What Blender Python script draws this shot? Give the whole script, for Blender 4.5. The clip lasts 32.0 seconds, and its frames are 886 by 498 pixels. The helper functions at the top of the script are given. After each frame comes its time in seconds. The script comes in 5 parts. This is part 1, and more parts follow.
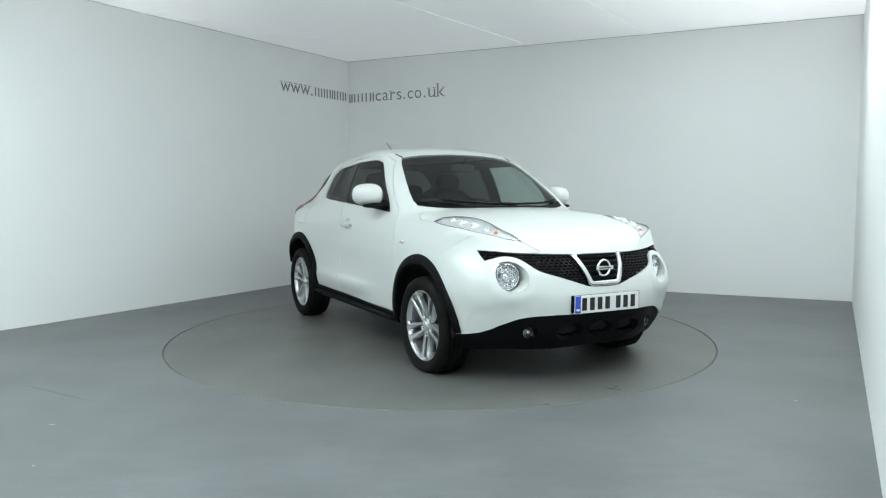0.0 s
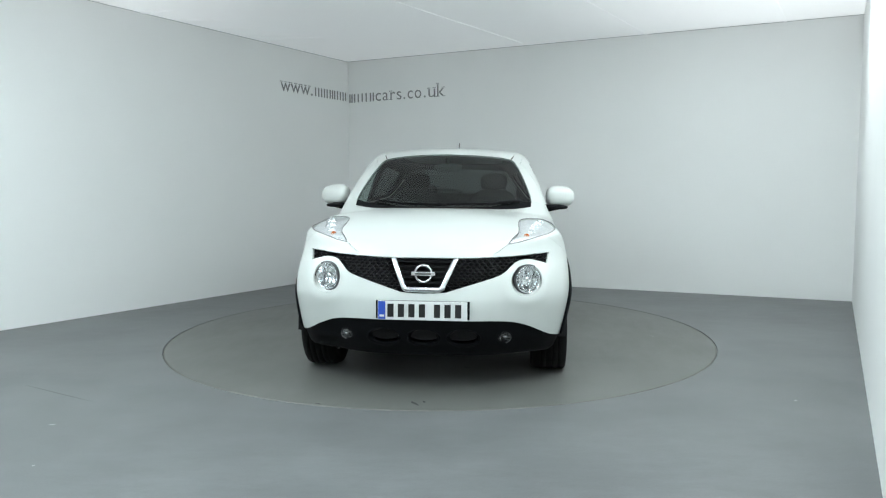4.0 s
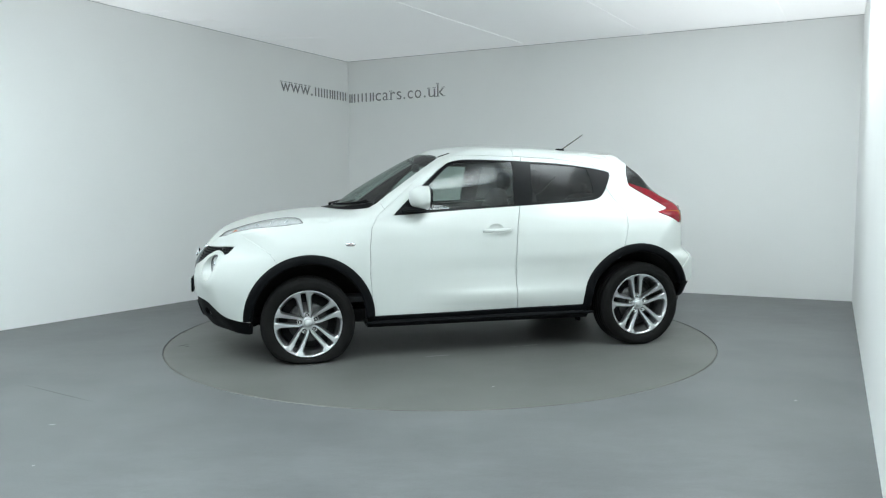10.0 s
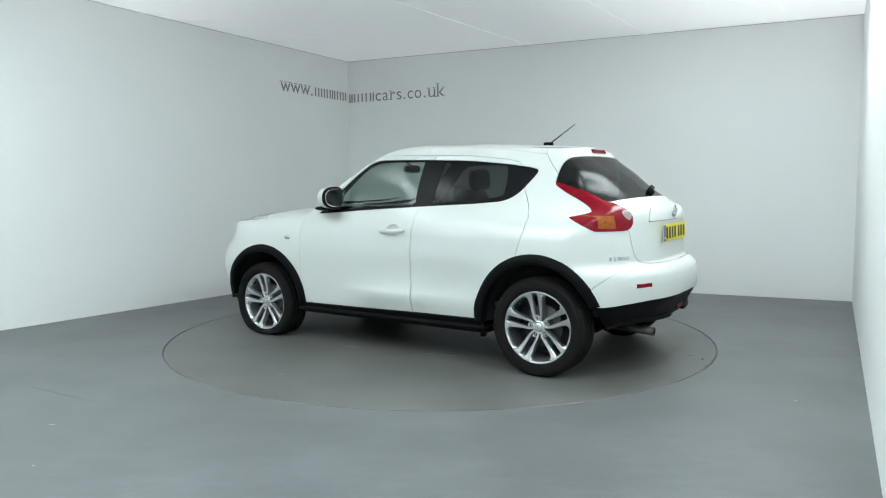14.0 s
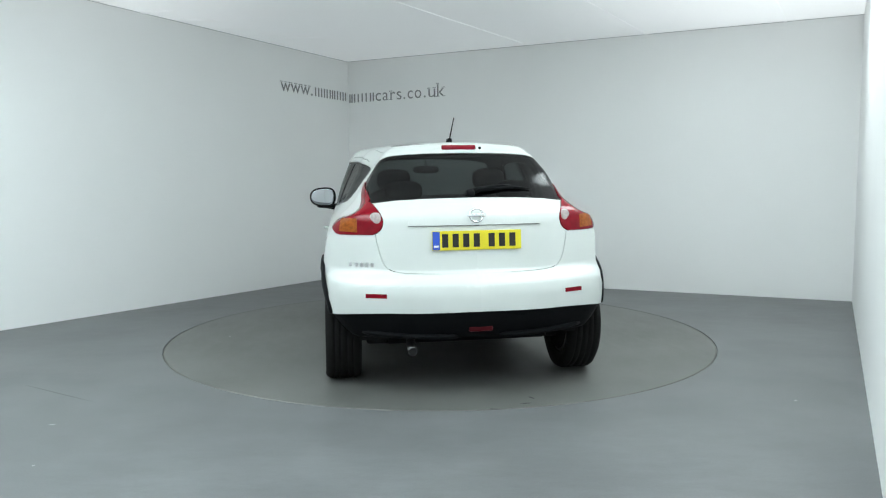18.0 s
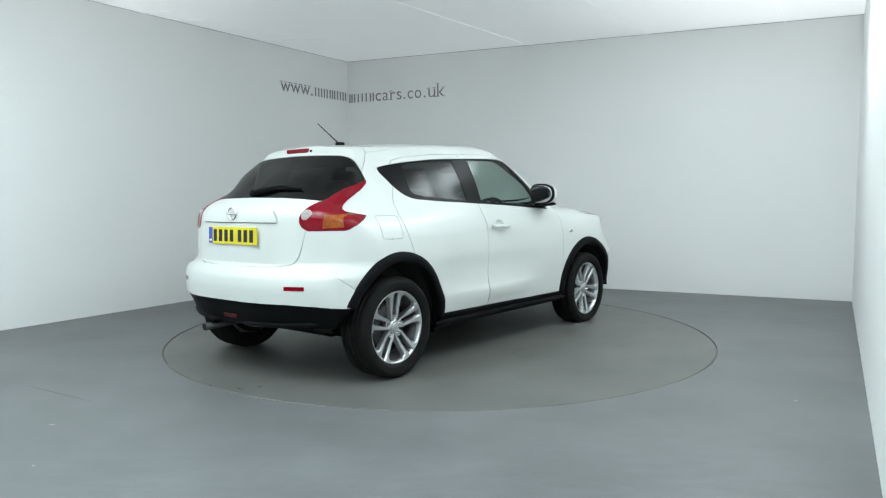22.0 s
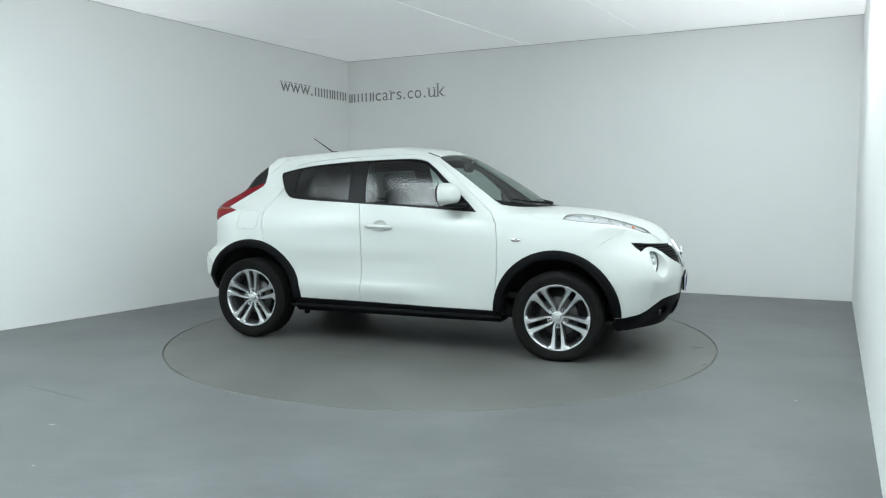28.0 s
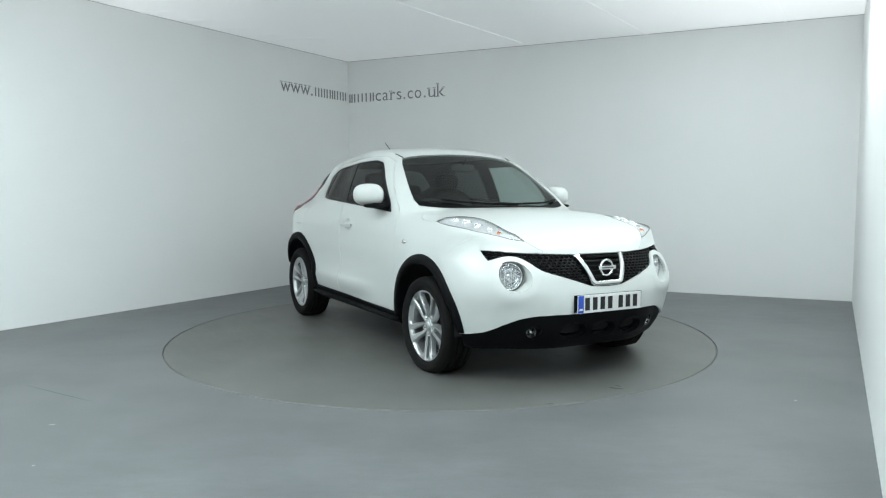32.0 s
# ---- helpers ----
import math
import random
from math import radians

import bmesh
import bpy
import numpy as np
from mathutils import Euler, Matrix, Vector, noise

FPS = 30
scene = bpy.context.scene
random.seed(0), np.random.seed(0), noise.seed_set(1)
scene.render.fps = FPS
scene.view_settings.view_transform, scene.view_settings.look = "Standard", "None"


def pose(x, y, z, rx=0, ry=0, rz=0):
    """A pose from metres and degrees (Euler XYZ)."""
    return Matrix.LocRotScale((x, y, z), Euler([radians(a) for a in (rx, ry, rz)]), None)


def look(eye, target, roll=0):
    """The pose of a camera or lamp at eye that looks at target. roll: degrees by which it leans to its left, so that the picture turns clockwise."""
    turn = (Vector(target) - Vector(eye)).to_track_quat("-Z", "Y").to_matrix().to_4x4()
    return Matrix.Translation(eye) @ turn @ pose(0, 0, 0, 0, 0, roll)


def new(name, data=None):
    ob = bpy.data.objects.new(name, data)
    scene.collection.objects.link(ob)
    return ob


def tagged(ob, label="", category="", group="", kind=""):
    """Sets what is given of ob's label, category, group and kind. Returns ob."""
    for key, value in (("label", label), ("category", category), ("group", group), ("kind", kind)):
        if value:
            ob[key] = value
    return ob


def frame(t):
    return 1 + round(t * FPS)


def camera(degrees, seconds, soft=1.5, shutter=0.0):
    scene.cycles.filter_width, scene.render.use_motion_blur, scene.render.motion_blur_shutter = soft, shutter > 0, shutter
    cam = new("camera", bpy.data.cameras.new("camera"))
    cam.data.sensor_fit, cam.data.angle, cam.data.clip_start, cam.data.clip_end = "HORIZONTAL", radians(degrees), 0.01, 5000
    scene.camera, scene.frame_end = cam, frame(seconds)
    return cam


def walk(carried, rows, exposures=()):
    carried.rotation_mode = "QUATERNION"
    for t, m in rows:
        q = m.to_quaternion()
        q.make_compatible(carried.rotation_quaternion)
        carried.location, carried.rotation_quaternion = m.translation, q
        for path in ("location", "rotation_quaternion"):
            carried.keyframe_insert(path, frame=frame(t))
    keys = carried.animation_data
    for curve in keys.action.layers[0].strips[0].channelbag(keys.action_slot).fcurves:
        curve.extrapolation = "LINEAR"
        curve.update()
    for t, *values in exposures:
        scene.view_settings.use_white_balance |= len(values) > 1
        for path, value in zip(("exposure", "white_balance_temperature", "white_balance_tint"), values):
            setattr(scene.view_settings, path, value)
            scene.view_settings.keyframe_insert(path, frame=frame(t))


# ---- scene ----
# ---- camera ----
cam = camera(64.07, 32.0, soft=1.2)
EYE = Vector((0.0, 0.0, 1.191))
TILT = radians(4.627)
VIEW = look(EYE, EYE + Vector((0, math.cos(TILT), -math.sin(TILT))), -0.214)
walk(cam, [(0.0, VIEW), (32.0, VIEW)], exposures=[(0.0, 0.0, 6500, 10), (32.0, 0.0, 6500, 10)])

# ---- the plan ----
TABLE = Vector((-0.025, 6.027, 0.0))      # axis of the turntable
TABLE_R = 2.205
DISC = Vector((-0.025, 5.98, 0.0))        # centre of the round cut in the floor
CEILING = 3.015
BACK_LEFT, BACK_RIGHT = Vector((-1.327, 10.12, 0)), Vector((4.387, 7.527, 0))
REAR_LEFT, REAR_RIGHT = Vector((-6.919, 1.164, 0)), Vector((-0.683, -1.667, 0))
TURN = [(0.0, -60.74), (0.5, -61.05), (1.0, -62.72), (1.5, -65.88), (2.0, -70.87), (3.0, -82.9), (4.0, -94.95), (5.0, -106.99),
        (6.0, -119.0), (7.0, -130.97), (8.0, -142.88), (9.0, -154.74), (10.0, -166.54), (11.0, -178.32), (12.0, -190.08),
        (13.0, -201.86), (14.0, -213.66), (15.0, -225.51), (16.0, -237.41), (17.0, -249.36), (18.0, -261.35), (19.0, -273.35),
        (20.0, -285.36), (21.0, -297.35), (22.0, -309.31), (23.0, -321.21), (24.0, -333.06), (25.0, -344.88), (26.0, -356.66),
        (27.0, -368.44), (28.0, -380.23), (29.0, -392.05), (30.0, -403.92), (30.5, -409.84), (31.0, -415.24), (31.5, -418.42), (32.0, -420.11)]

# ---- world ----
world = bpy.data.worlds.new("studio_world")
scene.world = world
world.use_nodes = True
world.node_tree.nodes["Background"].inputs[0].default_value = (0.6, 0.65, 0.7, 1)
world.node_tree.nodes["Background"].inputs[1].default_value = 0.05


# ---- materials ----
def material(name, color, rough=0.5, metal=0.0, vary=0.06, scale=6.0, bump=0.0, bump_scale=60.0, coat=0.0, specular=0.5, emit=0.0, transmission=0.0, ior=1.45, per_object=0.0):
    m = bpy.data.materials.new(name)
    m.use_nodes = True
    nt = m.node_tree
    b = nt.nodes["Principled BSDF"]
    b.inputs["Roughness"].default_value = rough
    b.inputs["Metallic"].default_value = metal
    b.inputs["Specular IOR Level"].default_value = specular
    b.inputs["Coat Weight"].default_value = coat
    b.inputs["Coat Roughness"].default_value = 0.04
    b.inputs["Transmission Weight"].default_value = transmission
    b.inputs["IOR"].default_value = ior
    tc = nt.nodes.new("ShaderNodeTexCoord")
    n = nt.nodes.new("ShaderNodeTexNoise")
    n.inputs["Scale"].default_value = scale
    n.inputs["Detail"].default_value = 6
    nt.links.new(tc.outputs["Object"], n.inputs["Vector"])
    ramp = nt.nodes.new("ShaderNodeMapRange")
    ramp.inputs["From Min"].default_value, ramp.inputs["From Max"].default_value = 0.3, 0.7
    ramp.inputs["To Min"].default_value, ramp.inputs["To Max"].default_value = 1 - vary, 1 + vary
    nt.links.new(n.outputs["Fac"], ramp.inputs["Value"])
    mul = nt.nodes.new("ShaderNodeVectorMath")
    mul.operation = "SCALE"
    mul.inputs[0].default_value = color
    nt.links.new(ramp.outputs["Result"], mul.inputs["Scale"])
    nt.links.new(mul.outputs[0], b.inputs["Base Color"])
    if bump:
        n2 = nt.nodes.new("ShaderNodeTexNoise")
        n2.inputs["Scale"].default_value = bump_scale
        n2.inputs["Detail"].default_value = 4
        nt.links.new(tc.outputs["Object"], n2.inputs["Vector"])
        bp = nt.nodes.new("ShaderNodeBump")
        bp.inputs["Strength"].default_value = bump
        bp.inputs["Distance"].default_value = 0.01
        nt.links.new(n2.outputs["Fac"], bp.inputs["Height"])
        nt.links.new(bp.outputs["Normal"], b.inputs["Normal"])
    if emit:
        b.inputs["Emission Color"].default_value = (*color, 1)
        b.inputs["Emission Strength"].default_value = emit
    return m


def glass(name, tint, rough=0.0, face=0.055):
    """A thin pane: see-through, tinted, with the gloss of glass."""
    m = bpy.data.materials.new(name)
    m.use_nodes = True
    nt = m.node_tree
    nt.nodes.remove(nt.nodes["Principled BSDF"])
    t, gl, mix, lw, p5, mad = (nt.nodes.new("ShaderNode" + k) for k in ("BsdfTransparent", "BsdfGlossy", "MixShader", "LayerWeight", "Math", "Math"))
    t.inputs["Color"].default_value = (*tint, 1)
    gl.inputs["Roughness"].default_value = rough
    lw.inputs["Blend"].default_value = 0.5
    p5.operation, mad.operation = "POWER", "MULTIPLY_ADD"
    p5.inputs[1].default_value = 5.0
    mad.inputs[1].default_value, mad.inputs[2].default_value = 0.60, face
    nt.links.new(lw.outputs["Facing"], p5.inputs[0])
    nt.links.new(p5.outputs[0], mad.inputs[0])
    nt.links.new(mad.outputs[0], mix.inputs[0])
    nt.links.new(t.outputs[0], mix.inputs[1])
    nt.links.new(gl.outputs[0], mix.inputs[2])
    nt.links.new(mix.outputs[0], nt.nodes["Material Output"].inputs[0])
    return m


M_WALL = material("white_wall_paint", (0.89, 0.90, 0.89), 0.75, vary=0.015, scale=0.8, bump=0.04, bump_scale=25)
# The ceiling's emission is added to brighten it, as if lit from behind.
M_CEIL = material("white_fabric_added_glow", (0.92, 0.955, 0.97), 0.6, vary=0.02, scale=1.2, bump=0.05, bump_scale=3, emit=0.2)



def glow_pools(m, base, spots):
    """Adds soft pools of glow to a fabric's emission, without lamps: (x, y, reach, strength)."""
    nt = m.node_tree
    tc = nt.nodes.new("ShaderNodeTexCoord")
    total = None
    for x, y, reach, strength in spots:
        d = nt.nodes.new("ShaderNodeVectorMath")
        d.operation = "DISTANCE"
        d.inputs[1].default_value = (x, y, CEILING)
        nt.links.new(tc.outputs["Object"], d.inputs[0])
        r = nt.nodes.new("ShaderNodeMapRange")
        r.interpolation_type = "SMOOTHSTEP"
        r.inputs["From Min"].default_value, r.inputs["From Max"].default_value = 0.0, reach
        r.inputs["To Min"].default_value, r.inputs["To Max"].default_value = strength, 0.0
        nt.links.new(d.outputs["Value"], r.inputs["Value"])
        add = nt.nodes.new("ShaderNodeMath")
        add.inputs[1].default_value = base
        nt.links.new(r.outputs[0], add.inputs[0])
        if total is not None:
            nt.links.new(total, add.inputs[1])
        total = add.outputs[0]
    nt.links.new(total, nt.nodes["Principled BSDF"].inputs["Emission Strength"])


# Glow put into the fabric's emission towards its east and west sides.
glow_pools(M_CEIL, 0.19, ((3.3, 6.3, 3.0, 0.50), (-3.6, 6.2, 2.8, 0.30)))


def floor_paint(name, color):
    """Worn grey floor paint: broad patches, fine grain, scuffs that change the gloss."""
    m = material(name, color, 0.42, vary=0.15, scale=1.3, bump=0.06, bump_scale=110, specular=0.4)
    nt = m.node_tree
    b = nt.nodes["Principled BSDF"]
    base = b.inputs["Base Color"].links[0].from_socket
    tc = nt.nodes.new("ShaderNodeTexCoord")
    stretch = nt.nodes.new("ShaderNodeMapping")
    stretch.inputs["Scale"].default_value = (1.0, 3.0, 1.0)
    stretch.inputs["Rotation"].default_value = (0, 0, 0.5)
    nt.links.new(tc.outputs["Object"], stretch.inputs["Vector"])
    n = nt.nodes.new("ShaderNodeTexNoise")
    n.inputs["Scale"].default_value, n.inputs["Detail"].default_value, n.inputs["Roughness"].default_value = 3.4, 12, 0.78
    nt.links.new(stretch.outputs[0], n.inputs["Vector"])
    grain = nt.nodes.new("ShaderNodeTexNoise")
    grain.inputs["Scale"].default_value, grain.inputs["Detail"].default_value = 160, 3
    nt.links.new(tc.outputs["Object"], grain.inputs["Vector"])
    add = nt.nodes.new("ShaderNodeMath")
    add.operation = "MULTIPLY_ADD"
    add.inputs[1].default_value = 0.34
    nt.links.new(grain.outputs["Fac"], add.inputs[0])
    nt.links.new(n.outputs["Fac"], add.inputs[2])
    r = nt.nodes.new("ShaderNodeMapRange")
    r.inputs["From Min"].default_value, r.inputs["From Max"].default_value = 0.42, 0.85
    r.inputs["To Min"].default_value, r.inputs["To Max"].default_value = 0.72, 1.20
    nt.links.new(add.outputs[0], r.inputs["Value"])
    sc = nt.nodes.new("ShaderNodeVectorMath")
    sc.operation = "SCALE"
    nt.links.new(base, sc.inputs[0])
    nt.links.new(r.outputs[0], sc.inputs["Scale"])
    nt.links.new(sc.outputs[0], b.inputs["Base Color"])
    r2 = nt.nodes.new("ShaderNodeMapRange")
    r2.inputs["From Min"].default_value, r2.inputs["From Max"].default_value = 0.3, 0.7
    r2.inputs["To Min"].default_value, r2.inputs["To Max"].default_value = 0.34, 0.52
    nt.links.new(n.outputs["Fac"], r2.inputs["Value"])
    nt.links.new(r2.outputs[0], b.inputs["Roughness"])
    return m


M_FLOOR = floor_paint("grey_floor_paint", (0.140, 0.146, 0.150))
M_DISC = floor_paint("grey_turntable_paint", (0.128, 0.131, 0.124))
M_RING = material("worn_steel_rim", (0.132, 0.128, 0.118), 0.6, vary=0.35, scale=2.5)
M_SCUFF = material("dark_rubber_scuff", (0.045, 0.046, 0.046), 0.6, vary=0.3, scale=40)
M_CHIP = material("pale_paint_chip", (0.45, 0.46, 0.45), 0.7)
M_GAP_SHADE = material("grey_gap_shade", (0.48, 0.48, 0.48), 0.7)
M_PIT_SHADE = material("painted_pit_shade", (0.01, 0.01, 0.01), 0.9)


def diffuser(name, strength):
    """A lamp sheet whose emission is brightest in the middle, fading towards its frame."""
    m = material(name, (0.87, 0.975, 1.0), 0.85, vary=0.0, emit=1.0)
    nt = m.node_tree
    tc = nt.nodes.new("ShaderNodeTexCoord")
    sep = nt.nodes.new("ShaderNodeSeparateXYZ")
    nt.links.new(tc.outputs["Generated"], sep.inputs[0])
    ends = []
    for axis in ("X", "Y"):
        c, q, n = (nt.nodes.new("ShaderNodeMath") for _ in range(3))
        c.operation, q.operation, n.operation = "MULTIPLY_ADD", "MULTIPLY", "SUBTRACT"
        c.inputs[1].default_value, c.inputs[2].default_value = 2.0, -1.0
        nt.links.new(sep.outputs[axis], c.inputs[0])
        nt.links.new(c.outputs[0], q.inputs[0])
        nt.links.new(c.outputs[0], q.inputs[1])
        n.inputs[0].default_value = 1.0
        nt.links.new(q.outputs[0], n.inputs[1])
        ends.append(n)
    mul, add = nt.nodes.new("ShaderNodeMath"), nt.nodes.new("ShaderNodeMath")
    mul.operation, add.operation = "MULTIPLY", "MULTIPLY_ADD"
    nt.links.new(ends[0].outputs[0], mul.inputs[0])
    nt.links.new(ends[1].outputs[0], mul.inputs[1])
    sq = nt.nodes.new("ShaderNodeMath")
    sq.operation = "POWER"
    sq.inputs[1].default_value = 1.3
    nt.links.new(mul.outputs[0], sq.inputs[0])
    nt.links.new(sq.outputs[0], add.inputs[0])
    add.inputs[1].default_value, add.inputs[2].default_value = 2.5 * strength, 0.08 * strength
    nt.links.new(add.outputs[0], nt.nodes["Principled BSDF"].inputs["Emission Strength"])
    return m


M_LIGHT = diffuser("light_diffuser", 5.3)
M_LEFT_LIGHT = diffuser("light_diffuser_dimmer", 3.5)
M_SOFT_LIGHT = diffuser("soft_light_fabric", 4.3)
M_FILL_LIGHT = diffuser("fill_light_fabric", 2.0)
M_LETTER = material("grey_vinyl_lettering", (0.24, 0.25, 0.25), 0.5)
M_PAINT = material("white_car_paint", (0.650, 0.680, 0.655), 0.32, vary=0.004, scale=3, coat=0.35)
M_PLASTIC = material("black_textured_plastic", (0.0045, 0.005, 0.006), 0.55, vary=0.1, scale=40, bump=0.08, bump_scale=500, specular=0.10)
M_TYRE = material("black_rubber", (0.006, 0.006, 0.0058), 0.75, vary=0.15, scale=15, bump=0.1, bump_scale=120, specular=0.22)
M_ALLOY = material("silver_alloy", (0.64, 0.65, 0.66), 0.36, 1.0, vary=0.05, scale=14)
# Near-black for dark underbody parts and for shade painted inside openings.
M_DARK = material("dark_parts_and_shade", (0.010, 0.010, 0.011), 0.9, vary=0.2)


# ---- building helpers ----
def finish(bm, name, mat, parent=None, label="", smooth=True):
    me = bpy.data.meshes.new(name)
    bm.to_mesh(me)
    bm.free()
    me.materials.append(mat)
    if smooth:
        me.polygons.foreach_set("use_smooth", [True] * len(me.polygons))
    ob = new(name, me)
    if parent is not None:
        ob.parent = parent
    if label:
        ob["label"] = label
    return ob


def part(name, bm, mat, parent, label="", smooth=True):
    return finish(bm, name, mat, parent, label, smooth)


def box(bm, size, m=Matrix(), bevel=0.0, segments=2):
    r = bmesh.ops.create_cube(bm, size=1.0, matrix=m @ Matrix.Diagonal((*size, 1)))
    if bevel:
        es = list({e for v in r["verts"] for e in v.link_edges})
        bmesh.ops.bevel(bm, geom=es, offset=bevel, segments=segments, profile=0.5, affect="EDGES")


def prism(bm, pts, lo, hi, m=Matrix()):
    """An upright solid over a polygon."""
    a = [bm.verts.new(m @ Vector((p[0], p[1], lo))) for p in pts]
    b = [bm.verts.new(m @ Vector((p[0], p[1], hi))) for p in pts]
    n = len(pts)
    bm.faces.new(a[::-1])
    bm.faces.new(b)
    for i in range(n):
        bm.faces.new((a[i], a[(i + 1) % n], b[(i + 1) % n], b[i]))


def lathe(bm, profile, n=48, m=Matrix(), close=False):
    """Turns (radius, height) pairs round the local z axis."""
    rings = []
    for r, z in profile:
        rings.append([bm.verts.new(m @ Vector((r * math.cos(2 * math.pi * k / n), r * math.sin(2 * math.pi * k / n), z))) for k in range(n)] if r > 1e-5 else [bm.verts.new(m @ Vector((0, 0, z)))])
    pairs = list(zip(rings, rings[1:]))
    if close:
        pairs.append((rings[-1], rings[0]))
    for a, b in pairs:
        for k in range(n):
            q = [a[k % len(a)], a[(k + 1) % len(a)], b[(k + 1) % len(b)], b[k % len(b)]]
            q = list(dict.fromkeys(q))
            if len(q) > 2:
                bm.faces.new(q)


def tube(bm, pts, r, n=8, cap=True):
    """A round bar along points; r may be a list."""
    pts = [Vector(p) for p in pts]
    rs = r if isinstance(r, (list, tuple)) else [r] * len(pts)
    rings = []
    for i, p in enumerate(pts):
        d = (pts[min(i + 1, len(pts) - 1)] - pts[max(i - 1, 0)]).normalized()
        q = d.to_track_quat("Z", "Y").to_matrix()
        rings.append([bm.verts.new(p + q @ Vector((rs[i] * math.cos(2 * math.pi * k / n), rs[i] * math.sin(2 * math.pi * k / n), 0))) for k in range(n)])
    for a, b in zip(rings, rings[1:]):
        for k in range(n):
            bm.faces.new((a[k], a[(k + 1) % n], b[(k + 1) % n], b[k]))
    if cap:
        bm.faces.new(rings[0][::-1])
        bm.faces.new(rings[-1])


def recalc(bm):
    bmesh.ops.recalc_face_normals(bm, faces=bm.faces)
    return bm


# ---- the room ----
def wall(name, a, b, label, inset=0.0):
    """A wall 0.15 m thick whose room face runs from a to b."""
    d = (b - a).normalized()
    out = Vector((d.y, -d.x, 0))
    mid = (a + b) / 2
    if out.dot(mid - TABLE) < 0:
        out = -out
    bm = bmesh.new()
    prism(bm, [a, b, b + out * 0.15 + d * 0.15, a + out * 0.15 - d * 0.15], 0.0, CEILING + 0.12)
    recalc(bm)
    return tagged(finish(bm, name, M_WALL, smooth=False), label, "wall", kind="structure")


wall("wall_west", REAR_LEFT, BACK_LEFT, "plain white painted studio wall")
wall("wall_north", BACK_LEFT, BACK_RIGHT, "plain white painted studio back wall")
wall("wall_east", BACK_RIGHT, REAR_RIGHT, "bright white painted studio side wall")
wall("wall_south", REAR_RIGHT, REAR_LEFT, "plain white painted wall closing the studio")

bm = bmesh.new()   # floor with a round hole for the turntable
ring_n = 160
inner = [bm.verts.new(DISC + Vector(((TABLE_R + 0.0075) * math.cos(2 * math.pi * k / ring_n), (TABLE_R + 0.0075) * math.sin(2 * math.pi * k / ring_n), 0))) for k in range(ring_n)]
lower = [bm.verts.new(v.co - Vector((0, 0, 0.05))) for v in inner]
def room_edge(p, d):
    """How far from p the room's outline is in the direction d."""
    best = 99.0
    cs = [BACK_LEFT, BACK_RIGHT, REAR_RIGHT, REAR_LEFT]
    for a, b in zip(cs, cs[1:] + cs[:1]):
        e = b - a
        den = d.x * e.y - d.y * e.x
        if abs(den) > 1e-6:
            k = ((a.x - p.x) * e.y - (a.y - p.y) * e.x) / den
            if k > 0:
                best = min(best, k)
    return best
outer = []
for k in range(ring_n):
    d = Vector((math.cos(2 * math.pi * k / ring_n), math.sin(2 * math.pi * k / ring_n), 0))
    outer.append(bm.verts.new(DISC + d * (room_edge(DISC, d) + 0.1)))
for k in range(ring_n):
    j = (k + 1) % ring_n
    bm.faces.new((inner[k], outer[k], outer[j], inner[j]))
    bm.faces.new((lower[k], inner[k], inner[j], lower[j]))
recalc(bm)
floor = tagged(finish(bm, "floor", M_FLOOR, smooth=False), "scuffed grey painted concrete studio floor", "floor", kind="structure")
# Near-black sheet that paints the shade down in the gap round the turntable.
bm = bmesh.new()
bmesh.ops.create_circle(bm, cap_ends=True, segments=64, radius=TABLE_R + 0.3, matrix=Matrix.Translation(DISC - Vector((0, 0, 0.05))))
tagged(finish(bm, "turntable_pit", M_PIT_SHADE, smooth=False), "near-black sheet painting the shade in the turntable pit", "floor", kind="structure")

bm = bmesh.new()
lathe(bm, [(0, -0.035), (TABLE_R, -0.035), (TABLE_R, -0.004), (TABLE_R - 0.004, 0.0), (0, 0.0)], 160)
recalc(bm)
turntable = tagged(finish(bm, "turntable", M_DISC, smooth=False), "round grey painted turntable set flush in the floor", "turntable")
turntable.location = DISC

bm = bmesh.new()
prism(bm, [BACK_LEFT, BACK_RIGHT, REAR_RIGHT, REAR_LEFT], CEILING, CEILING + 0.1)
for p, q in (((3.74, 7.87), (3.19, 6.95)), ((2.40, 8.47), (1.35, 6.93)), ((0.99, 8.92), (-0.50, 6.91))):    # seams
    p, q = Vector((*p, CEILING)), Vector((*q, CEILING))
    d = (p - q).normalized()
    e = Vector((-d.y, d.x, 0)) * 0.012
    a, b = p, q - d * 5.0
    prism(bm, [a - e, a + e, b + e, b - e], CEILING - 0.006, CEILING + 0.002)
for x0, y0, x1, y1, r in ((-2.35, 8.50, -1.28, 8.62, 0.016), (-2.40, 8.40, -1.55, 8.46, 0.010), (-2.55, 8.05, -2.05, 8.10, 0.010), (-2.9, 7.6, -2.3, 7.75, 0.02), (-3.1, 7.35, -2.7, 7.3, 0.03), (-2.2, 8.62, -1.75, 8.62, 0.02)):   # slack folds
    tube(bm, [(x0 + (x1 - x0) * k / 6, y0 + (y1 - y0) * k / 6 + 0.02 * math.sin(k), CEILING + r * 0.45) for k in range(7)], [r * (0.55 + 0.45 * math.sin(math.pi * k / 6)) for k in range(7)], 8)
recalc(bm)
tagged(finish(bm, "ceiling", M_CEIL, smooth=False), "white stretched fabric ceiling with added glow, seams and wrinkles", "ceiling", kind="structure")

